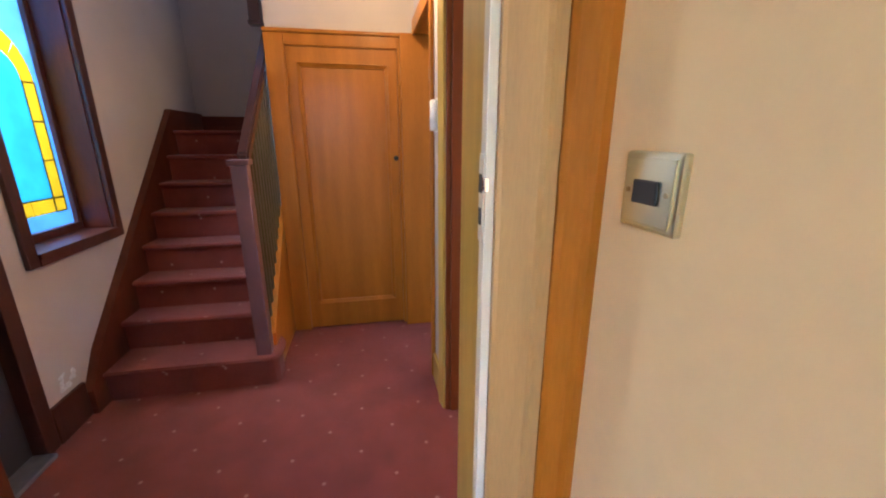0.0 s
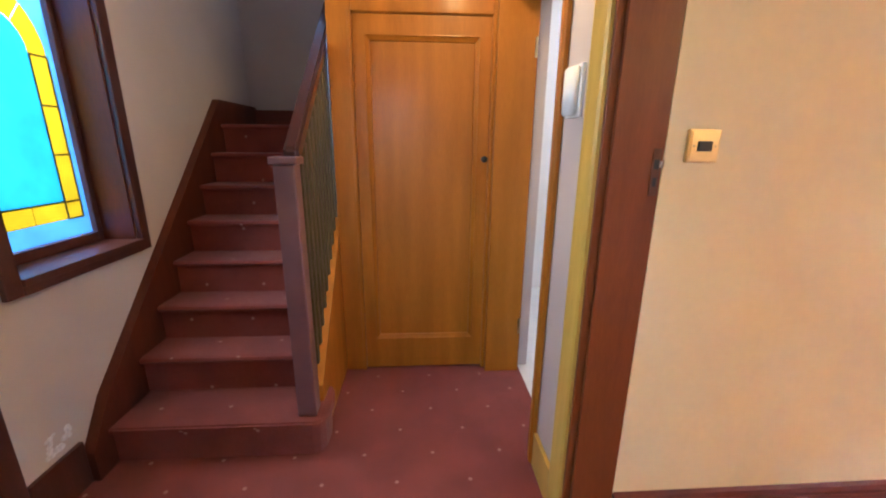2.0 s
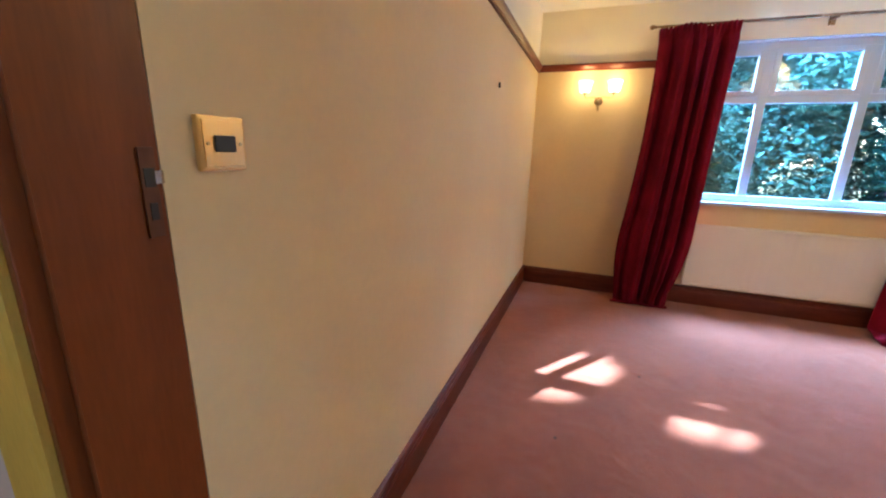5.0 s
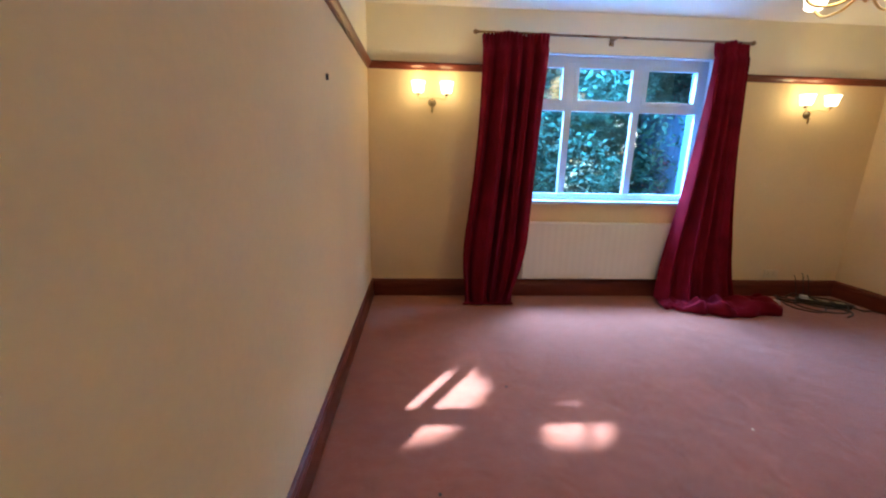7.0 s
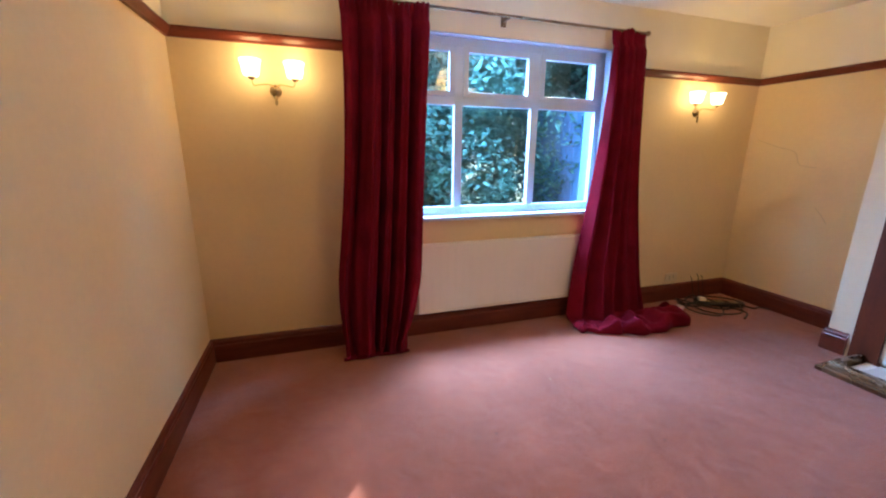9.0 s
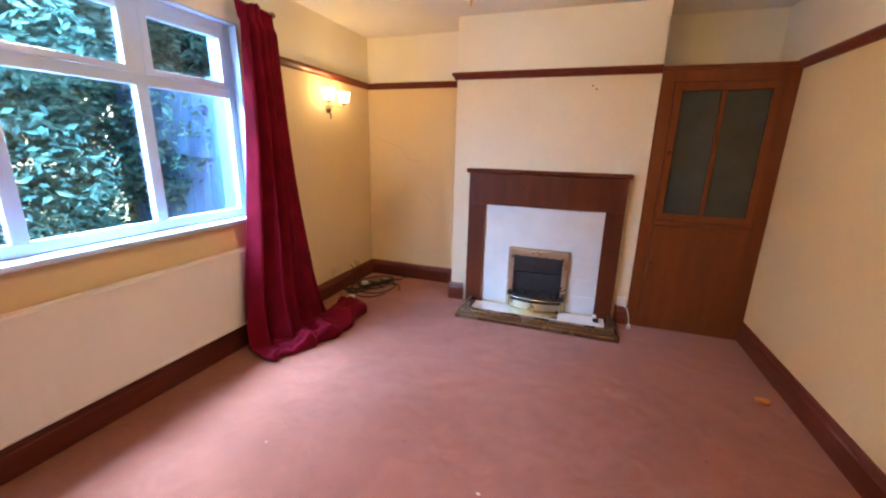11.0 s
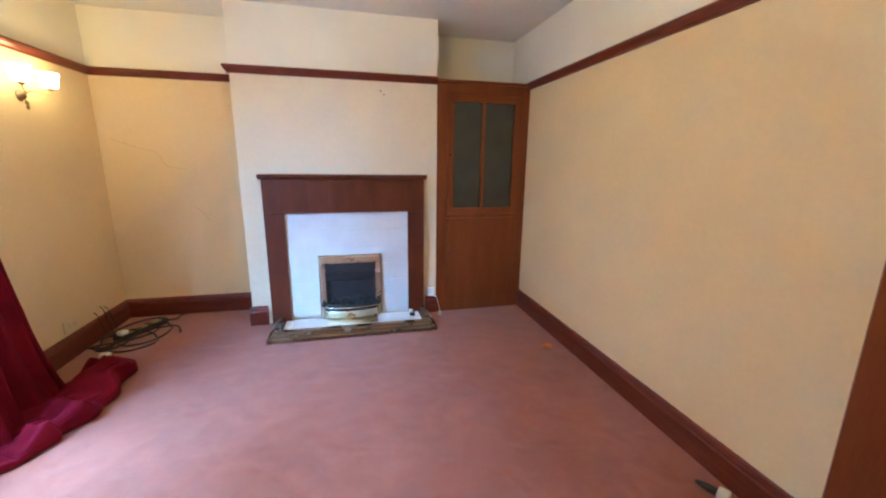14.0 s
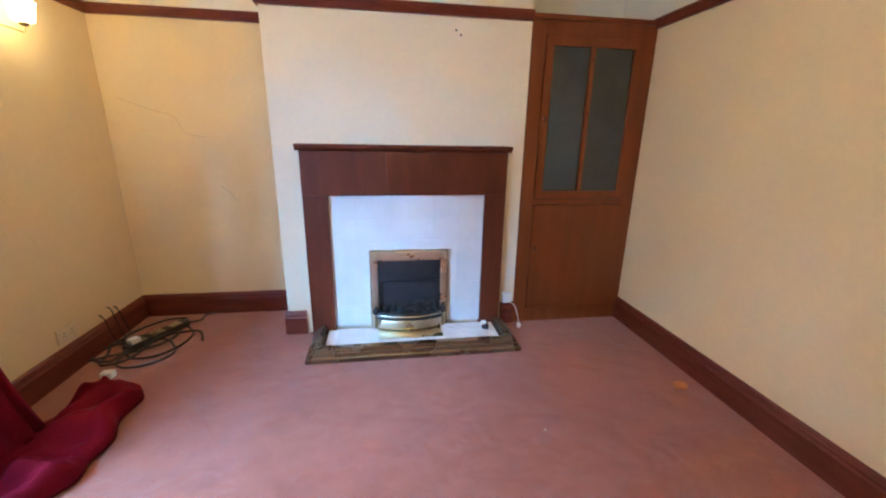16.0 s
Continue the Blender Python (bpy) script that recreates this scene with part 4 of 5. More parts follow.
def curtain(label, ytop, ybot, pleats, seed, trail):
    """Gathered velvet hung from the track; trail(u) gives the reach and the turn of the cloth that lies on the floor."""
    rnd = random.Random(seed)
    ph = [rnd.uniform(0, 6.28) for _ in range(8)]
    bm = bmesh.new()
    nu, nv, nq = 170, 70, 40
    grid = []
    for j in range(nv + nq + 1):
        row = []
        v = min(1.0, j / nv)
        q = max(0.0, (j - nv) / nq)
        for i in range(nu + 1):
            u = i / nu
            reach, turn, tuck = trail(u)
            reach *= 1 + 0.05 * math.sin(23 * u + ph[6]) + 0.05 * math.sin(41 * u + ph[2])
            # folds wander sideways on the way down and a few of them run together
            uw = u + 0.040 * math.sin(6.28 * u * 1.3 + ph[0]) + 0.016 * math.sin(6.28 * u * 2.2 + ph[4] + 2.4 * v) * v
            fold = 2 * abs(math.sin(math.pi * pleats * uw + ph[1] + 0.7 * v * math.sin(4 * u + ph[2]))) ** 0.75 - 1
            broad = math.sin(2 * math.pi * pleats * 0.37 * uw + ph[3] + 1.3 * v)
            small = math.sin(2 * math.pi * pleats * 2.15 * uw + ph[5] + 0.8 * math.sin(3 * v + ph[6]))
            gather = math.sin(2 * math.pi * pleats * 3.6 * u + ph[7])
            amp = 0.040 + 0.040 * min(1.0, 3 * v)
            yc0, yc1 = ytop[0] + (ybot[0] - ytop[0]) * v ** 1.5, ytop[1] + (ybot[1] - ytop[1]) * v ** 1.5
            mid = (yc0 + yc1) / 2
            waist = 1 - 0.07 * math.sin(math.pi * min(1.0, 1.3 * v)) - tuck * (max(0.0, v - 0.72) / 0.28) ** 2
            y = mid + (yc0 + (yc1 - yc0) * u - mid) * waist + 0.014 * broad * v
            lean = 0.05 * v + 0.05 * max(0.0, (v - 0.8) / 0.2) ** 2 * (1 if reach > 0.1 else 0.3)
            x = 3.425 - amp * (0.72 * fold + 0.42 * broad * (0.35 + v)) - 0.014 * small * min(1.0, 4 * v) - lean
            head = max(0.0, 1 - v / 0.045)
            if head > 0:
                x = 3.462 + (x - 3.462) * (0.62 - 0.2 * head) - 0.010 * gather * head
            x = min(x, 3.492)
            z = 2.312 + 0.012 * broad * head + 0.004 * gather * head - 0.010 * (2 * u - 1) ** 2 * head + (0.055 - 2.312) * v
            z += tuck * 0.35 * (2 * u - 1) ** 4 * v ** 10
            if q > 0:
                # the folds run on over the carpet and flatten out
                k = math.sin(q * math.pi / 2) ** 0.9
                wob = 0.050 * noise.noise(Vector((u * 7, seed, q * 1.5)))
                x += (3.425 - lean - x) * 0.9 * k
                x -= reach * k * math.cos(turn) - 0.35 * wob * k * reach / 0.4
                y -= reach * k * math.sin(turn) + wob * k
                ridge = 0.5 + 0.5 * fold
                ruck = max(0.0, noise.noise(Vector((x * 5 + seed, y * 11, 0.7))))
                fall = (1 - q) ** 0.7
                z = 0.008 + 0.047 * (1 - q) ** 4 + min(1.0, reach / 0.3) * (0.105 * ridge * fall * (1 - fall) * 3.2 + 0.055 * ruck * fall * min(1.0, 5 * q) + 0.070 * (0.5 + 0.5 * small) * fall * min(1.0, 4 * q) + 0.020 * (1 + math.sin(15 * q + 7 * u + 2 * broad)) * fall * min(1.0, 3 * q))
                if q > 0.86:
                    z += 0.012 * math.sin(math.pi * (q - 0.86) / 0.14)
            row.append(bm.verts.new((x, y, z)))
        grid.append(row)
    for a, b in zip(grid, grid[1:]):
        for k in range(nu):
            bm.faces.new((a[k], a[k + 1], b[k + 1], b[k]))
    bmesh.ops.recalc_face_normals(bm, faces=bm.faces)
    ob = solid("curtain", bm, VELVET, label, "curtain", smooth=True, group="curtains at the window")
    md = ob.modifiers.new("cloth", "SOLIDIFY")
    md.thickness, md.offset = 0.006, 0.0
    return ob


curtain("long burgundy velvet curtain just reaching the carpet", (-0.95, -1.50), (-0.79, -1.38), 4.6, 3, lambda u: (0.05, 0.0, 0.26))
curtain("long burgundy velvet curtain trailing in folds on the carpet", (-2.92, -3.235), (-2.70, -3.44), 4.2, 11,
        lambda u: (0.13 + 0.36 * max(0.0, (u - 0.12) / 0.88) ** 0.9 * (1 - 0.22 * max(0.0, (u - 0.8) / 0.2)), radians(-8 + 92 * u ** 2.2), 0.0))


# ---- wall lights ----
def wall_light(y):
    t = thing("wall_light", (EX, y, 1.772), "brass two-arm wall light with lit glass shades", "wall light", "wall lights")
    part("backplate", lathe([(0.036, 0.0), (0.034, -0.008), (0.024, -0.016), (0.014, -0.030), (0.0001, -0.034)], 20, "X"), OLDBRASS, t, "", True)
    part("finial", lathe([(0.004, -0.085), (0.010, -0.07), (0.006, -0.055), (0.012, -0.045), (0.004, -0.03)], 12), OLDBRASS, t, "", True).location = (-0.03, 0, 0)
    for s in (1, -1):
        arm = part("arm", tube([(-0.028, 0, 0.012), (-0.055, s * 0.03, 0.030), (-0.085, s * 0.075, 0.022), (-0.095, s * 0.110, 0.018), (-0.095, s * 0.120, 0.050)], 0.0045), BRASS, t, "", True)
        cup = part("candle_cup", lathe([(0.008, 0.045), (0.022, 0.055), (0.024, 0.062), (0.012, 0.07), (0.011, 0.085)], 14), OLDBRASS, t, "", True)
        cup.location = (-0.095, s * 0.12, 0)
        sh = bmesh.new()
        k = 24
        rings = []
        for r, h in ((0.028, 0.062), (0.042, 0.069), (0.047, 0.092), (0.050, 0.125), (0.058, 0.155), (0.055, 0.157), (0.047, 0.125), (0.044, 0.092), (0.038, 0.074)):
            ring = []
            for i in range(k):
                a = 2 * math.pi * i / k
                rr = r * (1 + 0.05 * math.cos(8 * a) * (h - 0.06) / 0.09)
                ring.append(sh.verts.new((rr * math.cos(a), rr * math.sin(a), h)))
            rings.append(ring)
        for a, b in zip(rings, rings[1:]):
            for i in range(k):
                sh.faces.new((a[i], a[(i + 1) % k], b[(i + 1) % k], b[i]))
        bmesh.ops.recalc_face_normals(sh, faces=sh.faces)
        so = part("shade", sh, SHADE, t, "frosted flared glass shade, lit", True)
        so.location = (-0.095, s * 0.12, 0)
        so.visible_shadow = False
        lamp("wall_light_bulb", (EX - 0.095, y + s * 0.12, 1.772 + 0.120), SCONCE_W, WARM, 0.05)
    return t


SCONCE_W = 0.33
wall_light(-0.553)
wall_light(-4.01)

# ---- ceiling light in the middle of the room ----
pl = thing("ceiling_light", (1.79, -2.39, CH), "brass ceiling light with lit glass shades", "ceiling light")
part("rose", lathe([(0.055, 0.0), (0.052, -0.012), (0.03, -0.03), (0.012, -0.045)], 20), BRASS, pl, "", True)
part("stem", lathe([(0.007, -0.03), (0.007, -0.40), (0.022, -0.42), (0.030, -0.45), (0.018, -0.48), (0.004, -0.50)], 14), BRASS, pl, "", True)
for i in range(5):
    a = radians(72 * i)
    c, s = math.cos(a), math.sin(a)
    part("arm", tube([(0.02 * c, 0.02 * s, -0.45), (0.10 * c, 0.10 * s, -0.50), (0.19 * c, 0.19 * s, -0.50), (0.24 * c, 0.24 * s, -0.45)], 0.006), BRASS, pl, "", True)
    so = part("shade", lathe([(0.028, 0.0), (0.042, 0.012), (0.048, 0.05), (0.060, 0.095), (0.054, 0.095), (0.044, 0.05), (0.03, 0.016)], 20), SHADE, pl, "frosted glass shade, lit", True)
    so.location = (0.24 * c, 0.24 * s, -0.455)
    so.visible_shadow = False
lamp("ceiling_light_bulb", (1.79, -2.39, CH - 0.30), 3.0, WARM, 0.18)

# ---- fireplace ----
fp = thing("fire_surround", (0, BY, 0), "dark mahogany fire surround with a plain mantel shelf", "fireplace")
HZ = 0.052
part("leg", boxes((2.135, 2.29, 0.0, 0.062, 0.002, 0.97), bevel=0.004), MAHOG, fp)
part("leg", boxes((0.975, 1.118, 0.0, 0.062, 0.002, 0.97), bevel=0.004), MAHOG, fp)
part("frieze", boxes((0.975, 2.29, 0.0, 0.064, 0.97, 1.245), bevel=0.004), MAHOG, fp)
part("frieze_block", boxes((1.44, 1.77, 0.062, 0.072, 0.985, 1.235), bevel=0.003), MAHOG, fp, "raised middle panel")
part("mantel_shelf", prism([(0.0, 1.245), (0.068, 1.245), (0.080, 1.252), (0.086, 1.262), (0.095, 1.264), (0.097, 1.276), (0.092, 1.284), (0.0, 1.284)], "x", 0.955, 2.31, 0.0), MAHOG, fp)
part("backing", boxes((1.118, 2.135, 0.0, 0.030, HZ, 0.97)), GROUT, fp, "white tile backing")
FPX = 1.626
he = thing("hearth", (0, BY, 0), "white tiled hearth with a dark bronze kerb", "hearth")
part("slab", boxes((1.03, 2.18, 0.063, 0.345, 0.001, 0.036)), GROUT, he)
KP = [(0.0, 0.0), (0.085, 0.0), (0.085, 0.026), (0.074, 0.034), (0.068, 0.034), (0.064, 0.050), (0.052, 0.056), (0.046, 0.056), (0.040, 0.074), (0.004, 0.078), (0.0, 0.070)]
part("kerb", sweep(KP, [(1.010, 0.066, 0.001), (1.010, 0.340, 0.001), (2.193, 0.340, 0.001), (2.193, 0.066, 0.001)][::-1]), BRONZE, he, "moulded dark bronze kerb")

fire = thing("electric_fire", (FPX, BY + 0.032, HZ), "black inset electric fire with a tarnished brass frame", "fire")
part("frame", boxes((-0.258, -0.212, 0.0, 0.045, 0.0, 0.54), (0.212, 0.258, 0.0, 0.045, 0.0, 0.54), (-0.212, 0.212, 0.0, 0.045, 0.478, 0.54), bevel=0.010, segments=3), PALEBRASS, fire, "pale brass frame")
part("outer_edge", boxes((-0.266, -0.2585, 0.0, 0.034, 0.0, 0.548), (0.2585, 0.266, 0.0, 0.034, 0.0, 0.548), (-0.2585, 0.2585, 0.0, 0.034, 0.5405, 0.548), bevel=0.002), OLDBRASS, fire, "dark tarnished outer edge")
part("firebox", boxes((-0.212, 0.212, 0.002, 0.010, 0.0, 0.478), (-0.212, -0.203, 0.01, 0.04, 0.0, 0.478), (0.203, 0.212, 0.01, 0.04, 0.0, 0.478)), BLACK, fire)
part("canopy", prism([(0.012, 0.478), (0.040, 0.478), (0.040, 0.400), (0.030, 0.335), (0.012, 0.320)], "x", -0.203, 0.203, 0.003), BLACK, fire, "black sloping hood")
part("fuel_shelf", boxes((-0.203, 0.203, 0.01, 0.045, 0.0, 0.105), bevel=0.003), BLACK, fire)
coals = bmesh.new()
rr = random.Random(5)
for k in range(60):
    c = Vector((rr.uniform(-0.18, 0.18), rr.uniform(0.018, 0.050), 0.10 + rr.uniform(0, 0.06)))
    b = bmesh.ops.create_icosphere(coals, subdivisions=1, radius=rr.uniform(0.014, 0.028), matrix=Matrix.Translation(c))
    for v in b["verts"]:
        v.co += Vector((rr.uniform(-1, 1), rr.uniform(-1, 1), rr.uniform(-1, 1))) * 0.006
part("coal_bed", coals, COAL, fire)
# flat plate added to give the hearth the fret's gold reflection
part("reflection_plate", boxes((-0.215, 0.215, 0.04, 0.215, -0.0075, -0.003), bevel=0.001), NICKEL, fire, "tarnished brass plate standing in for the fret reflection")


def bowed(profile, half, near, bow, steps=30):
    """A strip swept along a shallow bow in front of the fire; profile pairs are the way out and the height."""
    bm = bmesh.new()
    cols = []
    for k in range(steps + 1):
        u = -1 + 2 * k / steps
        yb = near + bow * (1 - u * u) ** 0.8
        cols.append([bm.verts.new((half * u, yb + dy, z)) for dy, z in profile])
    n = len(profile)
    for p, q in zip(cols, cols[1:]):
        for j in range(n):
            bm.faces.new((p[j], q[j], q[(j + 1) % n], p[(j + 1) % n]))
    bm.faces.new(cols[0])
    bm.faces.new(cols[-1][::-1])
    bmesh.ops.recalc_face_normals(bm, faces=bm.faces)
    return bm


part("fret", bowed([(0, 0.001), (0.014, 0.006), (0.008, 0.022), (0.004, 0.050), (0.006, 0.066), (-0.006, 0.066), (-0.008, 0.001)], 0.225, 0.055, 0.055), PALEBRASS, fire, "bowed brass fret", True)
part("fret_band", bowed([(0.0, 0.0665), (0.008, 0.068), (0.010, 0.082), (0.006, 0.088), (-0.006, 0.088), (-0.006, 0.0665)], 0.228, 0.055, 0.055), BLACK, fire, "black band along the fret", True)
part("rail_bar", bowed([(0.002, 0.092), (0.009, 0.095), (0.009, 0.102), (0.002, 0.105), (-0.004, 0.102), (-0.004, 0.095)], 0.232, 0.055, 0.060), CHROME, fire, "bright rail", True)
part("rail_bar", bowed([(0.002, 0.110), (0.008, 0.113), (0.008, 0.121), (0.002, 0.124), (-0.004, 0.121), (-0.004, 0.113)], 0.235, 0.055, 0.060), BLACK, fire, "black rail", True)
for s in (-1, 1):
    part("fret_post", boxes((s * 0.232 - 0.010, s * 0.232 + 0.010, 0.046, 0.066, 0.0, 0.112), bevel=0.003), OLDBRASS, fire)
    kb = part("knob", lathe([(0.012, 0.100), (0.020, 0.108), (0.024, 0.122), (0.019, 0.138), (0.010, 0.146), (0.004, 0.160)], 14), BLACK, fire, "", True)
    kb.location = (s * 0.232, 0.058, 0)

# ---- alcove cupboard ----
ac = thing("alcove_cupboard", (0, BY, 0), "red-brown built-in alcove cupboard with a glazed upper door", "cupboard")
part("frame_post", boxes((0.755, BX0 - 0.002, -0.04, 0.004, 0.0, 2.05), bevel=0.002), DOORWOOD, ac)
part("frame_post", boxes((0.002, 0.085, -0.04, 0.004, 0.0, 2.05), bevel=0.002), DOORWOOD, ac)
part("frame_rail", boxes((0.085, 0.755, -0.04, 0.004, 1.965, 2.05), bevel=0.002), DOORWOOD, ac)
part("frame_rail", boxes((0.085, 0.755, -0.04, 0.004, 0.0, 0.11), bevel=0.002), DOORWOOD, ac)
part("frame_rail", boxes((0.085, 0.755, -0.04, 0.004, 0.895, 0.93), bevel=0.002), DOORWOOD, ac)
part("cornice", boxes((0.002, BX0 - 0.002, SY - BY + 0.002, 0.022, 2.05, 2.078), bevel=0.006), DOORWOOD, ac, "top shelf board")
ud = part("upper_door", boxes((0.088, 0.140, -0.028, 0.010, 0.934, 1.962), (0.700, 0.752, -0.028, 0.010, 0.934, 1.962), (0.140, 0.700, -0.028, 0.010, 1.905, 1.962), (0.140, 0.700, -0.028, 0.010, 0.934, 0.988)), DOORWOOD, ac)
part("glazing_bar", boxes((0.416, 0.444, -0.026, 0.012, 0.988, 1.905), bevel=0.003), DOORWOOD, ud)
for x0, x1 in ((0.140, 0.416), (0.444, 0.700)):
    part("pane", boxes((x0, x1, -0.016, -0.011, 0.988, 1.905)), CUPGLASS, ud, "dark reeded glass pane")
ld = part("lower_door", boxes((0.088, 0.752, -0.028, 0.010, 0.113, 0.892), bevel=0.003), DOORWOOD, ac)
for z, d in ((1.46, ud), (0.58, ld)):
    kb = part("knob", lathe([(0.007, 0.008), (0.007, 0.022), (0.015, 0.030), (0.014, 0.038), (0.004, 0.043)], 14, "Y"), MAHOG, d, "small dark knob", True)
    kb.location = (0.728, 0, z)


# ---- switches, sockets, boxes ----
def switch_plate(name, at, rz, label, BRASS=BRASS):
    t = thing(name, at, label, "light switch", rz=rz)
    part("plate", boxes((-0.044, 0.044, -0.011, 0.0, -0.043, 0.043), bevel=0.004), BRASS, t)
    part("rim", boxes((-0.037, 0.037, -0.0135, -0.011, -0.036, 0.036), bevel=0.001), BRASS, t)
    part("rocker", boxes((-0.019, 0.019, -0.0175, -0.0135, -0.013, 0.013), bevel=0.002), BLACKPLASTIC, t, "black rocker")
    for s in (-1, 1):
        k = part("screw", lathe([(0.003, -0.0135), (0.003, -0.0150)], 10, "Y"), OLDBRASS, t)
        k.location = (s * 0.030, 0, 0)
    return t


switch_plate("light_switch", (0.098, 0.0, 1.312), 0, "brass light switch with a black rocker on the papered wall")
switch_plate("light_switch", (-0.2, -1.318, 1.305), 270, "tarnished brass light switch with a black rocker beside the first doorway", NICKEL)
ch = thing("door_chime", (HX, 0.215, 1.468), "cream plastic door chime box on the hall wall", "chime")
part("backplate", boxes((-0.012, 0.0, -0.055, 0.055, -0.075, 0.075), bevel=0.004), WHITEPLASTIC, ch)
part("cover", prism([(-0.012, -0.048), (-0.030, -0.040), (-0.040, 0.0), (-0.030, 0.040), (-0.012, 0.048)], "z", -0.068, 0.068, 0.004), WHITEPLASTIC, ch, "", True)


def socket(at, rz, label):
    t = thing("wall_socket", at, label, "socket", rz=rz)
    part("plate", boxes((-0.073, 0.073, -0.010, 0.0, -0.043, 0.043), bevel=0.003), CREAMPLASTIC, t)
    for s in (-1, 1):
        part("rocker", boxes((s * 0.055 - 0.006, s * 0.055 + 0.006, -0.013, -0.010, 0.006, 0.026)), CREAMPLASTIC, t)
        part("pin_holes", boxes((s * 0.028 - 0.003, s * 0.028 + 0.003, -0.0108, -0.0098, 0.004, 0.012), (s * 0.028 - 0.011, s * 0.028 - 0.005, -0.0108, -0.0098, -0.012, -0.008),
                                (s * 0.028 + 0.005, s * 0.028 + 0.011, -0.0108, -0.0098, -0.012, -0.008)), BLACKPLASTIC, t)
    return t


socket((EX, -4.02, 0.235), 270, "cream double wall socket above the skirting")
cb = thing("cable_box", (0.905, BY, 0.205), "small white cable box above the skirting by the fireplace", "cable box")
part("box", boxes((-0.035, 0.035, 0.0, 0.028, -0.038, 0.038), bevel=0.004), WHITEPLASTIC, cb)
part("cord", tube([(-0.02, 0.024, -0.03), (-0.05, 0.06, -0.05), (-0.07, 0.09, -0.13), (-0.075, 0.10, -0.197)], 0.003), WHITEPLASTIC, cb, "", True)
part("plug", boxes((-0.088, -0.062, 0.088, 0.112, -0.203, -0.165), bevel=0.004), WHITEPLASTIC, cb)
sw = thing("fire_plug", (1.10, BY + 0.16, 0.037), "black and white plug lying on the hearth", "plug")
part("body", boxes((-0.022, 0.022, -0.02, 0.02, 0.001, 0.040), bevel=0.006), BLACKPLASTIC, sw)
part("cap", boxes((-0.004, 0.030, -0.016, 0.016, 0.040, 0.062), bevel=0.005), WHITEPLASTIC, sw)
part("lead", tube([(0.0, 0.0, 0.008), (0.06, 0.03, 0.006), (0.14, 0.005, 0.006), (0.22, -0.03, 0.006), (0.26, -0.03, 0.02)], 0.004), WHITEPLASTIC, sw, "", True)

solid("wall_hook", boxes((2.028, 2.038, -0.012, 0.001, 1.678, 1.706), bevel=0.003), BLACK, "small dark hook on the papered wall", "hook")
for x, z in ((1.33, 1.955), (1.30, 1.93)):
    k = solid("nail", lathe([(0.004, 0.0), (0.004, 0.018), (0.006, 0.019), (0.006, 0.021)], 8, "Y"), BLACK, "small dark nail stuck in the chimney breast", "nail")
    k.location = (x, BY, z)

# ---- cables in the corner, plugs and scraps ----
ex = thing("extension_lead", (3.31, -4.36, 0), "grey extension block lying with a tangle of black leads", "extension lead", rz=62)
part("block", boxes((-0.17, 0.17, -0.03, 0.03, 0.002, 0.045), bevel=0.006), CORD, ex)
for k in range(3):
    part("outlet", boxes((-0.13 + 0.1 * k, -0.07 + 0.1 * k, -0.024, 0.024, 0.044, 0.048)), OLDBRASS, ex)
part("loop", tube([(-0.12, 0.02, 0.03), (-0.22, -0.06, 0.012), (-0.16, -0.16, 0.010), (0.02, -0.18, 0.012), (0.14, -0.10, 0.02), (0.10, 0.0, 0.05)], 0.0065), CORD, ex, "", True)
part("white_plug", boxes((0.10, 0.15, -0.022, 0.022, 0.045, 0.075), bevel=0.006), WHITEPLASTIC, ex)
part("loop", tube([(0.17, 0, 0.02), (0.26, 0.03, 0.012), (0.28, -0.08, 0.010), (0.20, -0.13, 0.010), (0.05, -0.10, 0.012), (-0.06, -0.05, 0.010)], 0.007), CORD, ex, "", True)
part("loop", tube([(-0.17, 0, 0.02), (-0.24, 0.03, 0.01), (-0.30, 0.0, 0.01), (-0.38, 0.04, 0.01), (-0.44, 0.09, 0.03)], 0.0065), CORD, ex, "", True)
part("loop", tube([(0.12, -0.03, 0.06), (0.17, -0.09, 0.05), (0.22, -0.06, 0.012), (0.30, 0.02, 0.010), (0.22, 0.10, 0.02), (0.06, 0.08, 0.05), (-0.05, 0.06, 0.03)], 0.0065), CORD, ex, "", True)
part("loop", tube([(-0.10, 0.05, 0.01), (0.0, 0.09, 0.01), (0.12, 0.07, 0.015), (0.24, -0.03, 0.015), (0.33, -0.10, 0.01)], 0.006), CORD, ex, "", True)
part("loop", tube([(-0.14, 0.03, 0.03), (-0.10, 0.14, 0.010), (0.04, 0.20, 0.010), (0.16, 0.17, 0.012), (0.20, 0.06, 0.012), (0.10, -0.02, 0.055), (-0.04, 0.05, 0.02), (-0.12, 0.16, 0.022), (-0.06, 0.26, 0.010)], 0.006), CORD, ex, "", True)
part("loop", tube([(0.05, 0.03, 0.04), (0.02, 0.12, 0.02), (0.10, 0.24, 0.010), (0.24, 0.20, 0.010), (0.27, 0.08, 0.010), (0.14, 0.02, 0.03)], 0.0055), CORD, ex, "", True)
ex.scale = (1.2, 1.2, 1.0)
pb = solid("plug_adaptor", boxes((3.31, 3.37, -3.93, -3.88, 0.002, 0.042), bevel=0.008), WHITEPLASTIC, "white plug adaptor on the carpet by the curtain", "plug")
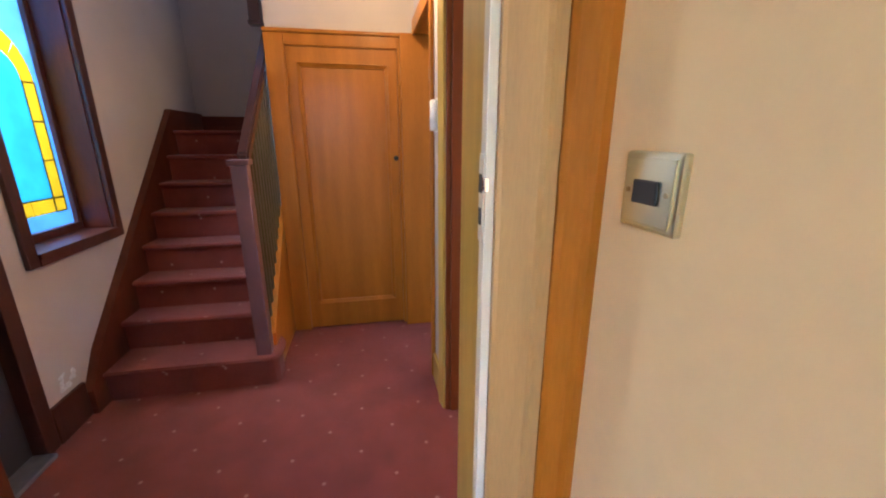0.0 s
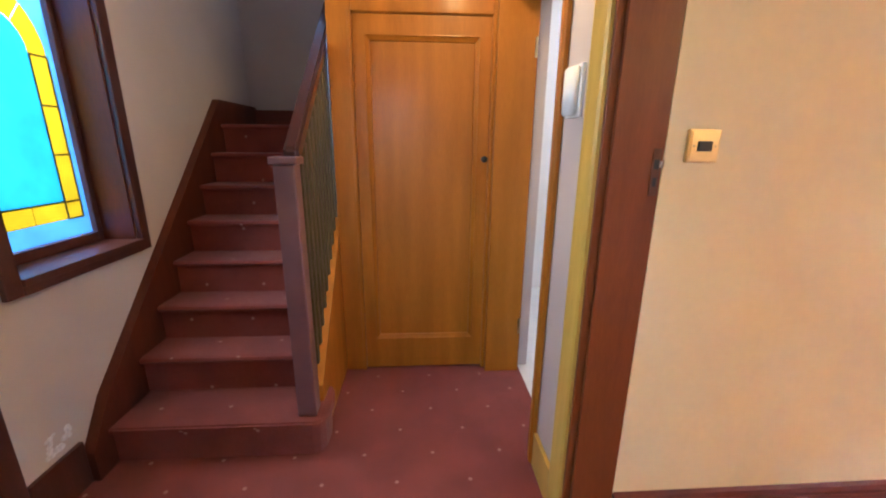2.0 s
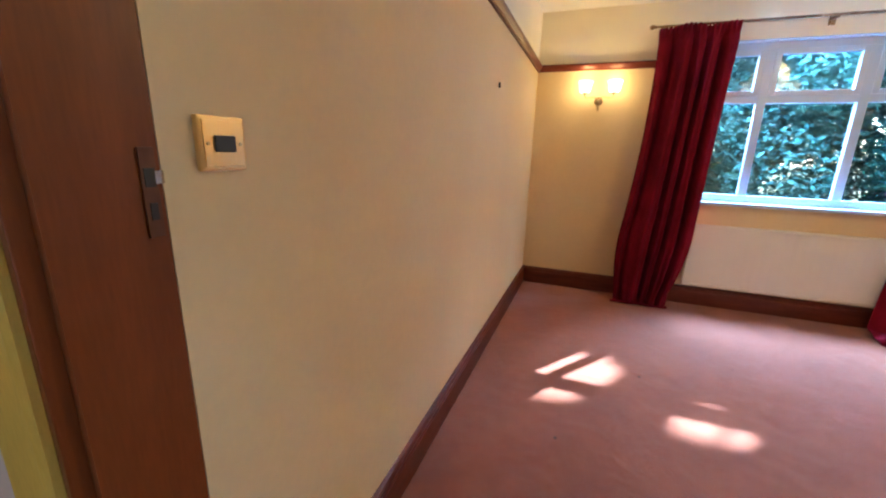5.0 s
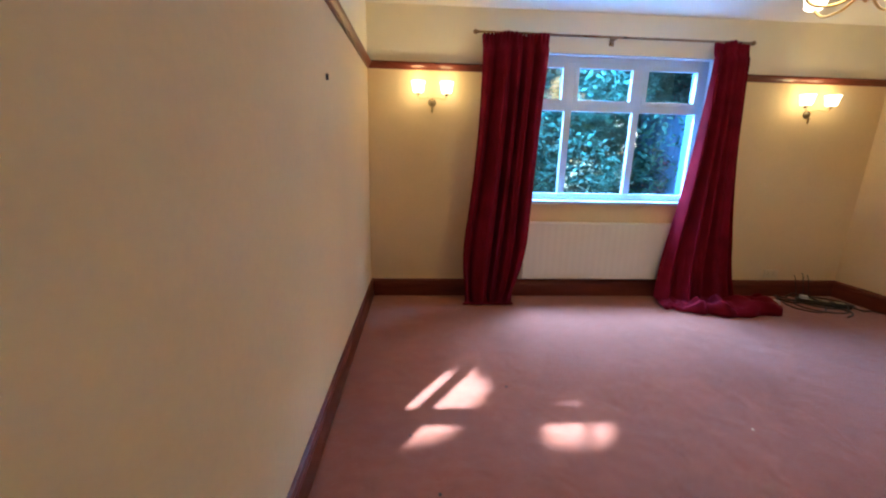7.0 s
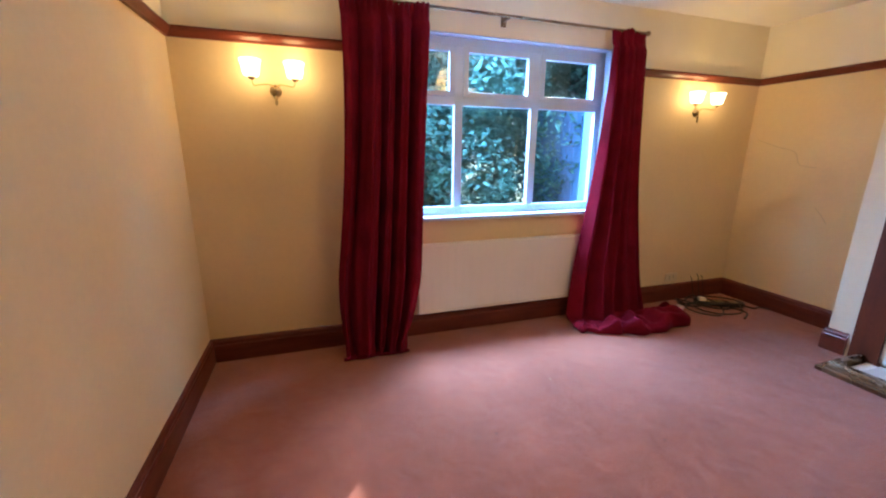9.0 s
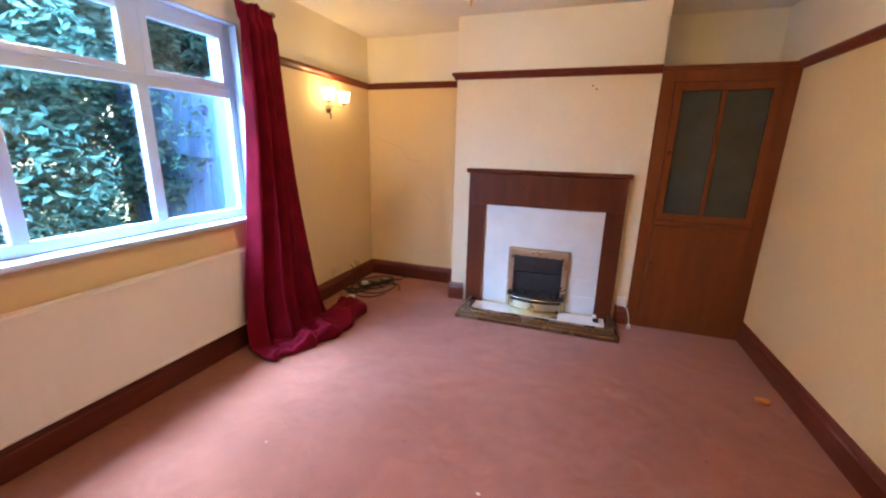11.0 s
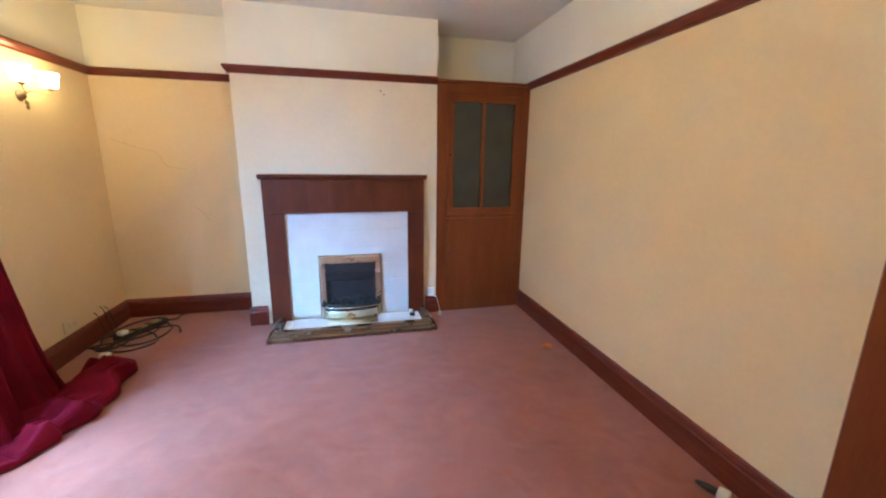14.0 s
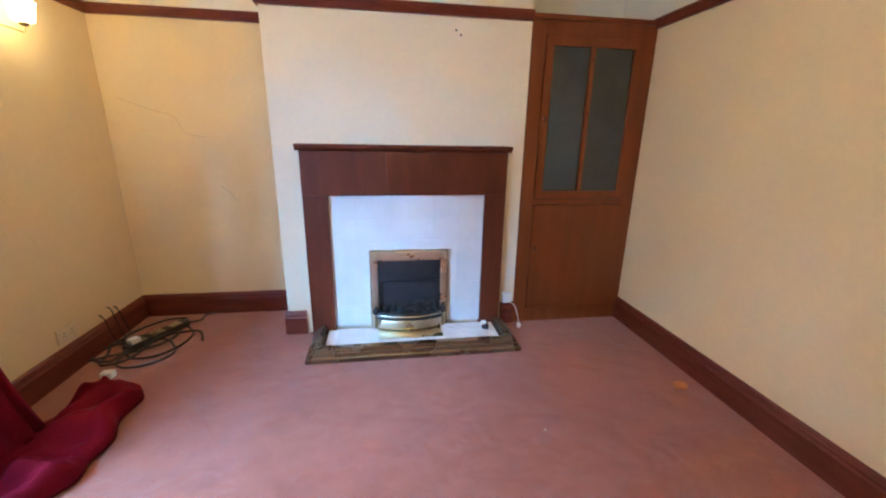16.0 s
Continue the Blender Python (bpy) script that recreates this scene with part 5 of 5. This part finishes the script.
for i, (yy, zz) in enumerate(((-4.28, 0.20), (-4.36, 0.22), (-4.42, 0.20))):
    solid("aerial_lead", tube([(EX - 0.002, yy, zz + 0.02), (EX - 0.03, yy + 0.01, zz), (EX - 0.035, yy - 0.01, 0.12), (EX - 0.05, yy - 0.03, 0.008)], 0.0035), CORD, "thin black lead hanging out of the wall", "cable", smooth=True, group="leads out of the wall")
pg = thing("plug_and_lead", (0.11, -1.995, 0), "black lead with white plugs beside the skirting", "plug", rz=-62)
part("plug", boxes((-0.045, 0.0, -0.022, 0.022, 0.002, 0.045), bevel=0.007), WHITEPLASTIC, pg)
part("plug", boxes((-0.125, -0.085, -0.02, 0.02, 0.002, 0.04), bevel=0.007), WHITEPLASTIC, pg)
part("grip", lathe([(0.016, 0.0), (0.018, 0.03), (0.012, 0.07), (0.006, 0.085)], 12, "X"), BLACKPLASTIC, pg, "", True).location = (0.0, 0.0, 0.022)
part("lead", tube([(-0.045, 0.0, 0.015), (-0.065, 0.02, 0.012), (-0.085, 0.0, 0.015), (-0.13, 0.02, 0.01), (-0.16, 0.03, 0.008)], 0.005), BLACKPLASTIC, pg, "", True)
sc = bmesh.new()
bmesh.ops.create_icosphere(sc, subdivisions=2, radius=0.03)
rr = random.Random(8)
for v in sc.verts:
    v.co = Vector((v.co.x * 1.3, v.co.y, v.co.z * 0.5)) + Vector((rr.uniform(-1, 1), rr.uniform(-1, 1), rr.uniform(-1, 1))) * 0.006
so = solid("paper_scrap", sc, SCRAP, "small crumpled orange scrap on the carpet", "litter")
so.location = (0.16, -3.42, 0.015)
rr = random.Random(31)
for x, y, r in ((2.02, -0.98, 0.010), (1.62, -0.42, 0.008), (2.35, -1.55, 0.007), (1.05, -3.20, 0.006), (0.62, -2.75, 0.007), (1.62, -2.18, 0.008), (2.05, -2.35, 0.006), (1.28, -0.55, 0.009), (2.70, -2.10, 0.006)):
    cb2 = bmesh.new()
    bmesh.ops.create_icosphere(cb2, subdivisions=1, radius=r)
    for v in cb2.verts:
        v.co = Vector((v.co.x * rr.uniform(0.8, 1.5), v.co.y, v.co.z * 0.35))
    k = solid("crumb", cb2, CORD if rr.random() < 0.6 else CREAMPLASTIC, "tiny crumb of dirt lying on the carpet", "litter", group="crumbs on the carpet")
    k.location = (x, y, r * 0.35 + 0.001)
for pts in ([(3.50, 1.55), (3.36, 1.50), (3.27, 1.47), (3.17, 1.44), (3.12, 1.34), (3.06, 1.32), (2.98, 1.31)], [(2.93, 0.98), (2.88, 0.93), (2.83, 0.86)]):
    solid("plaster_crack", tube([(x, SY + 0.001, z) for x, z in pts], 0.0016, 5, 4), CRACK, "fine crack running across the alcove plaster", "crack", smooth=True)
chip = thing("chipped_plaster", (HW, 0.235, 0.25), "chipped white plaster above the hall skirting", "damage")
rr = random.Random(21)
for k in range(22):
    sf = bmesh.new()
    c = Matrix.Translation((0.001, rr.uniform(-0.045, 0.05), -0.03 + 0.07 * rr.random() ** 1.6)) @ Matrix.Diagonal((0.15, 1.2, 0.9, 1))
    bmesh.ops.create_icosphere(sf, subdivisions=1, radius=rr.uniform(0.006, 0.016), matrix=c)
    part("plaster_flake", sf, SCUFF, chip)
# window out of view, added as the opening for the stair lamp
w3 = tagged(new("window_3"), "unseen landing window added to light the stairs", "window", kind="structure")
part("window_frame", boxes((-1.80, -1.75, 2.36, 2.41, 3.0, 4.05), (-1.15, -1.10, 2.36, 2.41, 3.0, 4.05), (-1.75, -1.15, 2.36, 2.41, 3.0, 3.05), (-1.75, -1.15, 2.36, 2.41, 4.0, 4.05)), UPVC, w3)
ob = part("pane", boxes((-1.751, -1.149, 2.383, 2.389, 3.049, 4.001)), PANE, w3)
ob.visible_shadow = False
structure("baseboard", boxes((HW + 0.001, HW + 0.018, 0.096, 0.31, 0.001, 0.19), bevel=0.003), DARKWOOD, "dark skirting beside the front door", "skirting")
structure("baseboard", boxes((HX - 0.018, HX - 0.001, 0.105, KS - 0.085, 0.001, 0.16), bevel=0.003), OLIVEWOOD, "gloss skirting between the hall doors", "skirting")

# ---- garden outside ----
structure("ground", boxes((EX + 0.26, 120, -120, 120, -0.45, -0.25), (-120, HW - 0.24, -120, 120, -0.45, -0.25)), GRASS, "lawn round the house", "ground")


# leaves cut away to aim sun patches: floor spot and width of each shaft
SHAFTS = [((1.90, -0.60, 0.0), 0.255), ((1.70, -1.21, 0.0), 0.135), ((1.65, -1.37, 0.0), 0.10)]


def leaves(centres, count, size, seed, at):
    """Folded leaves scattered in clumps, with gaps along the shafts of sun."""
    rnd = np.random.RandomState(seed)
    cs = np.array([c[:3] for c in centres])
    rad = np.array([c[3] for c in centres])
    pick = rnd.randint(0, len(cs), count)
    d = rnd.normal(size=(count, 3))
    d /= np.linalg.norm(d, axis=1)[:, None]
    r = rad[pick] * rnd.uniform(0.45, 1.0, count) ** 0.6
    p = cs[pick] + d * r[:, None]
    keep = np.ones(count, bool)
    for spot, width in SHAFTS:
        rel = p + np.array(at) - np.array(spot)
        away = np.linalg.norm(rel - np.outer(rel @ np.array(TO_SUN), np.array(TO_SUN)), axis=1)
        keep &= away > width + rnd.uniform(-0.03, 0.10, count)
    p, d = p[keep], d[keep]
    count = len(p)
    ax = rnd.normal(size=(count, 3))
    ax[:, 2] *= 0.5
    ax /= np.linalg.norm(ax, axis=1)[:, None]
    side = np.cross(ax, d + rnd.normal(scale=0.5, size=(count, 3)))
    side /= np.linalg.norm(side, axis=1)[:, None]
    up = np.cross(side, ax)
    s = size * rnd.uniform(0.6, 1.3, count)[:, None]
    a, b = p - ax * s, p + ax * s
    l, q = p + side * s * 0.42 + up * s * 0.14, p - side * s * 0.42 + up * s * 0.14
    verts = np.stack([a, l, b, q], 1).reshape(-1, 3)
    base = np.arange(count) * 4
    faces = np.concatenate([np.stack([base, base + 1, base + 2], 1), np.stack([base, base + 2, base + 3], 1)])
    me = bpy.data.meshes.new("crown")
    me.from_pydata(verts.tolist(), [], faces.tolist())
    return me


def shrub(name, at, spread, height, count, size, material, seed, label, category, low=0.0):
    """Stems with a crown of leaf clumps of uneven outline."""
    rnd = random.Random(seed)
    t = thing(name, at, label, category)
    clumps = []
    for k in range(int(30 * height / 2.9) + 8):
        a, r = rnd.uniform(0, 6.28), spread * rnd.uniform(0.1, 1.0)
        z = low + (height - low) * rnd.uniform(0.08, 0.95)
        clumps.append((r * math.cos(a), r * math.sin(a), z, rnd.uniform(0.25, 0.5) * spread))
    me = leaves(clumps, count, size, seed, at)
    me.materials.append(material)
    cr = new("crown", me)
    cr.parent = t
    cr["kind"] = "stuff"
    part("trunk", lathe([(0.09, 0.0), (0.07, height * 0.25), (0.045, height * 0.6), (0.02, height * 0.9)], 10), BARK, t, "", True)
    for k in range(7):
        c = clumps[k]
        z0 = height * rnd.uniform(0.12, 0.45)
        part("limb", tube([(0, 0, z0), (c[0] * 0.5, c[1] * 0.5, z0 + (c[2] - z0) * 0.6), c[:3]], 0.022, 6, 4), BARK, t, "", True)
    return t


GZ = -0.25
shrub("laurel_bush", (6.4, -2.6, GZ), 1.3, 3.6, 52000, 0.044, LEAF, 2, "dense dark green laurel bush outside the window", "bush")
shrub("laurel_bush", (6.3, -4.6, GZ), 1.3, 3.9, 52000, 0.044, LEAF, 3, "dense dark green laurel bush outside the window", "bush")
shrub("laurel_bush", (6.9, -6.8, GZ), 1.4, 4.2, 44000, 0.048, LEAF, 9, "dense dark green laurel bush outside the window", "bush")
shrub("laurel_bush", (7.4, -0.6, GZ), 1.3, 3.4, 32000, 0.048, LEAF, 12, "dense dark green laurel bush outside the window", "bush")
shrub("garden_tree", (9.6, -2.6, GZ), 2.2, 6.4, 24000, 0.075, LEAF_PALE, 5, "taller pale green tree behind the laurels", "tree", 2.2)
shrub("garden_tree", (9.6, -6.0, GZ), 2.4, 6.9, 20000, 0.075, LEAF_PALE, 6, "taller pale green tree behind the laurels", "tree", 2.2)
# added mostly out of view, to block sun beside the cleared shafts
shrub("garden_tree", (8.2, -5.3, GZ), 1.9, 7.6, 52000, 0.085, LEAF_PALE, 17, "tall dense pale green tree added to block the sun", "tree", 3.0)
fc = thing("fence", (4.9, -3.95, GZ), "blue-grey boarded garden fence running out from the house", "fence")
for k in range(9):
    part("board", boxes((0.14 * k, 0.14 * k + 0.132, -0.009, 0.009, 0.04, 2.25), bevel=0.003), FENCE, fc)
for x in (-0.05, 1.26):
    part("post", boxes((x - 0.05, x + 0.05, -0.05, 0.05, 0.0, 2.32), bevel=0.006), FENCE, fc)
for z in (0.35, 1.55):
    part("rail", boxes((0.0, 1.21, 0.009, 0.05, z, z + 0.07)), FENCE, fc)

# ---- tiles of the fireplace ----
tw = 1.017 / 6
tile_mesh = mesh_of("tile", boxes((0.0002, tw - 0.0002, 0.0, 0.008, 0.0004, 0.1526), bevel=0.0005, segments=1), TILE)
tile_flat = mesh_of("tile", boxes((0.0002, tw - 0.0002, 0.0004, 0.1356, 0.0, 0.008), bevel=0.0005, segments=1), TILE)
for i in range(6):
    for k in range(6):
        x, z = 1.118 + tw * i, HZ + 0.153 * k
        if x > 1.36 and x + tw < 1.87 and z + 0.153 < 0.56:
            continue
        tl = new("tile", tile_mesh)
        tl.parent = fp
        tl.location = (x, 0.030, z)
for i in range(6):
    for k in range(2):
        tl = new("tile", tile_flat)
        tl.parent = he
        tl.location = (1.094 + tw * i, 0.066 + 0.136 * k, 0.036)
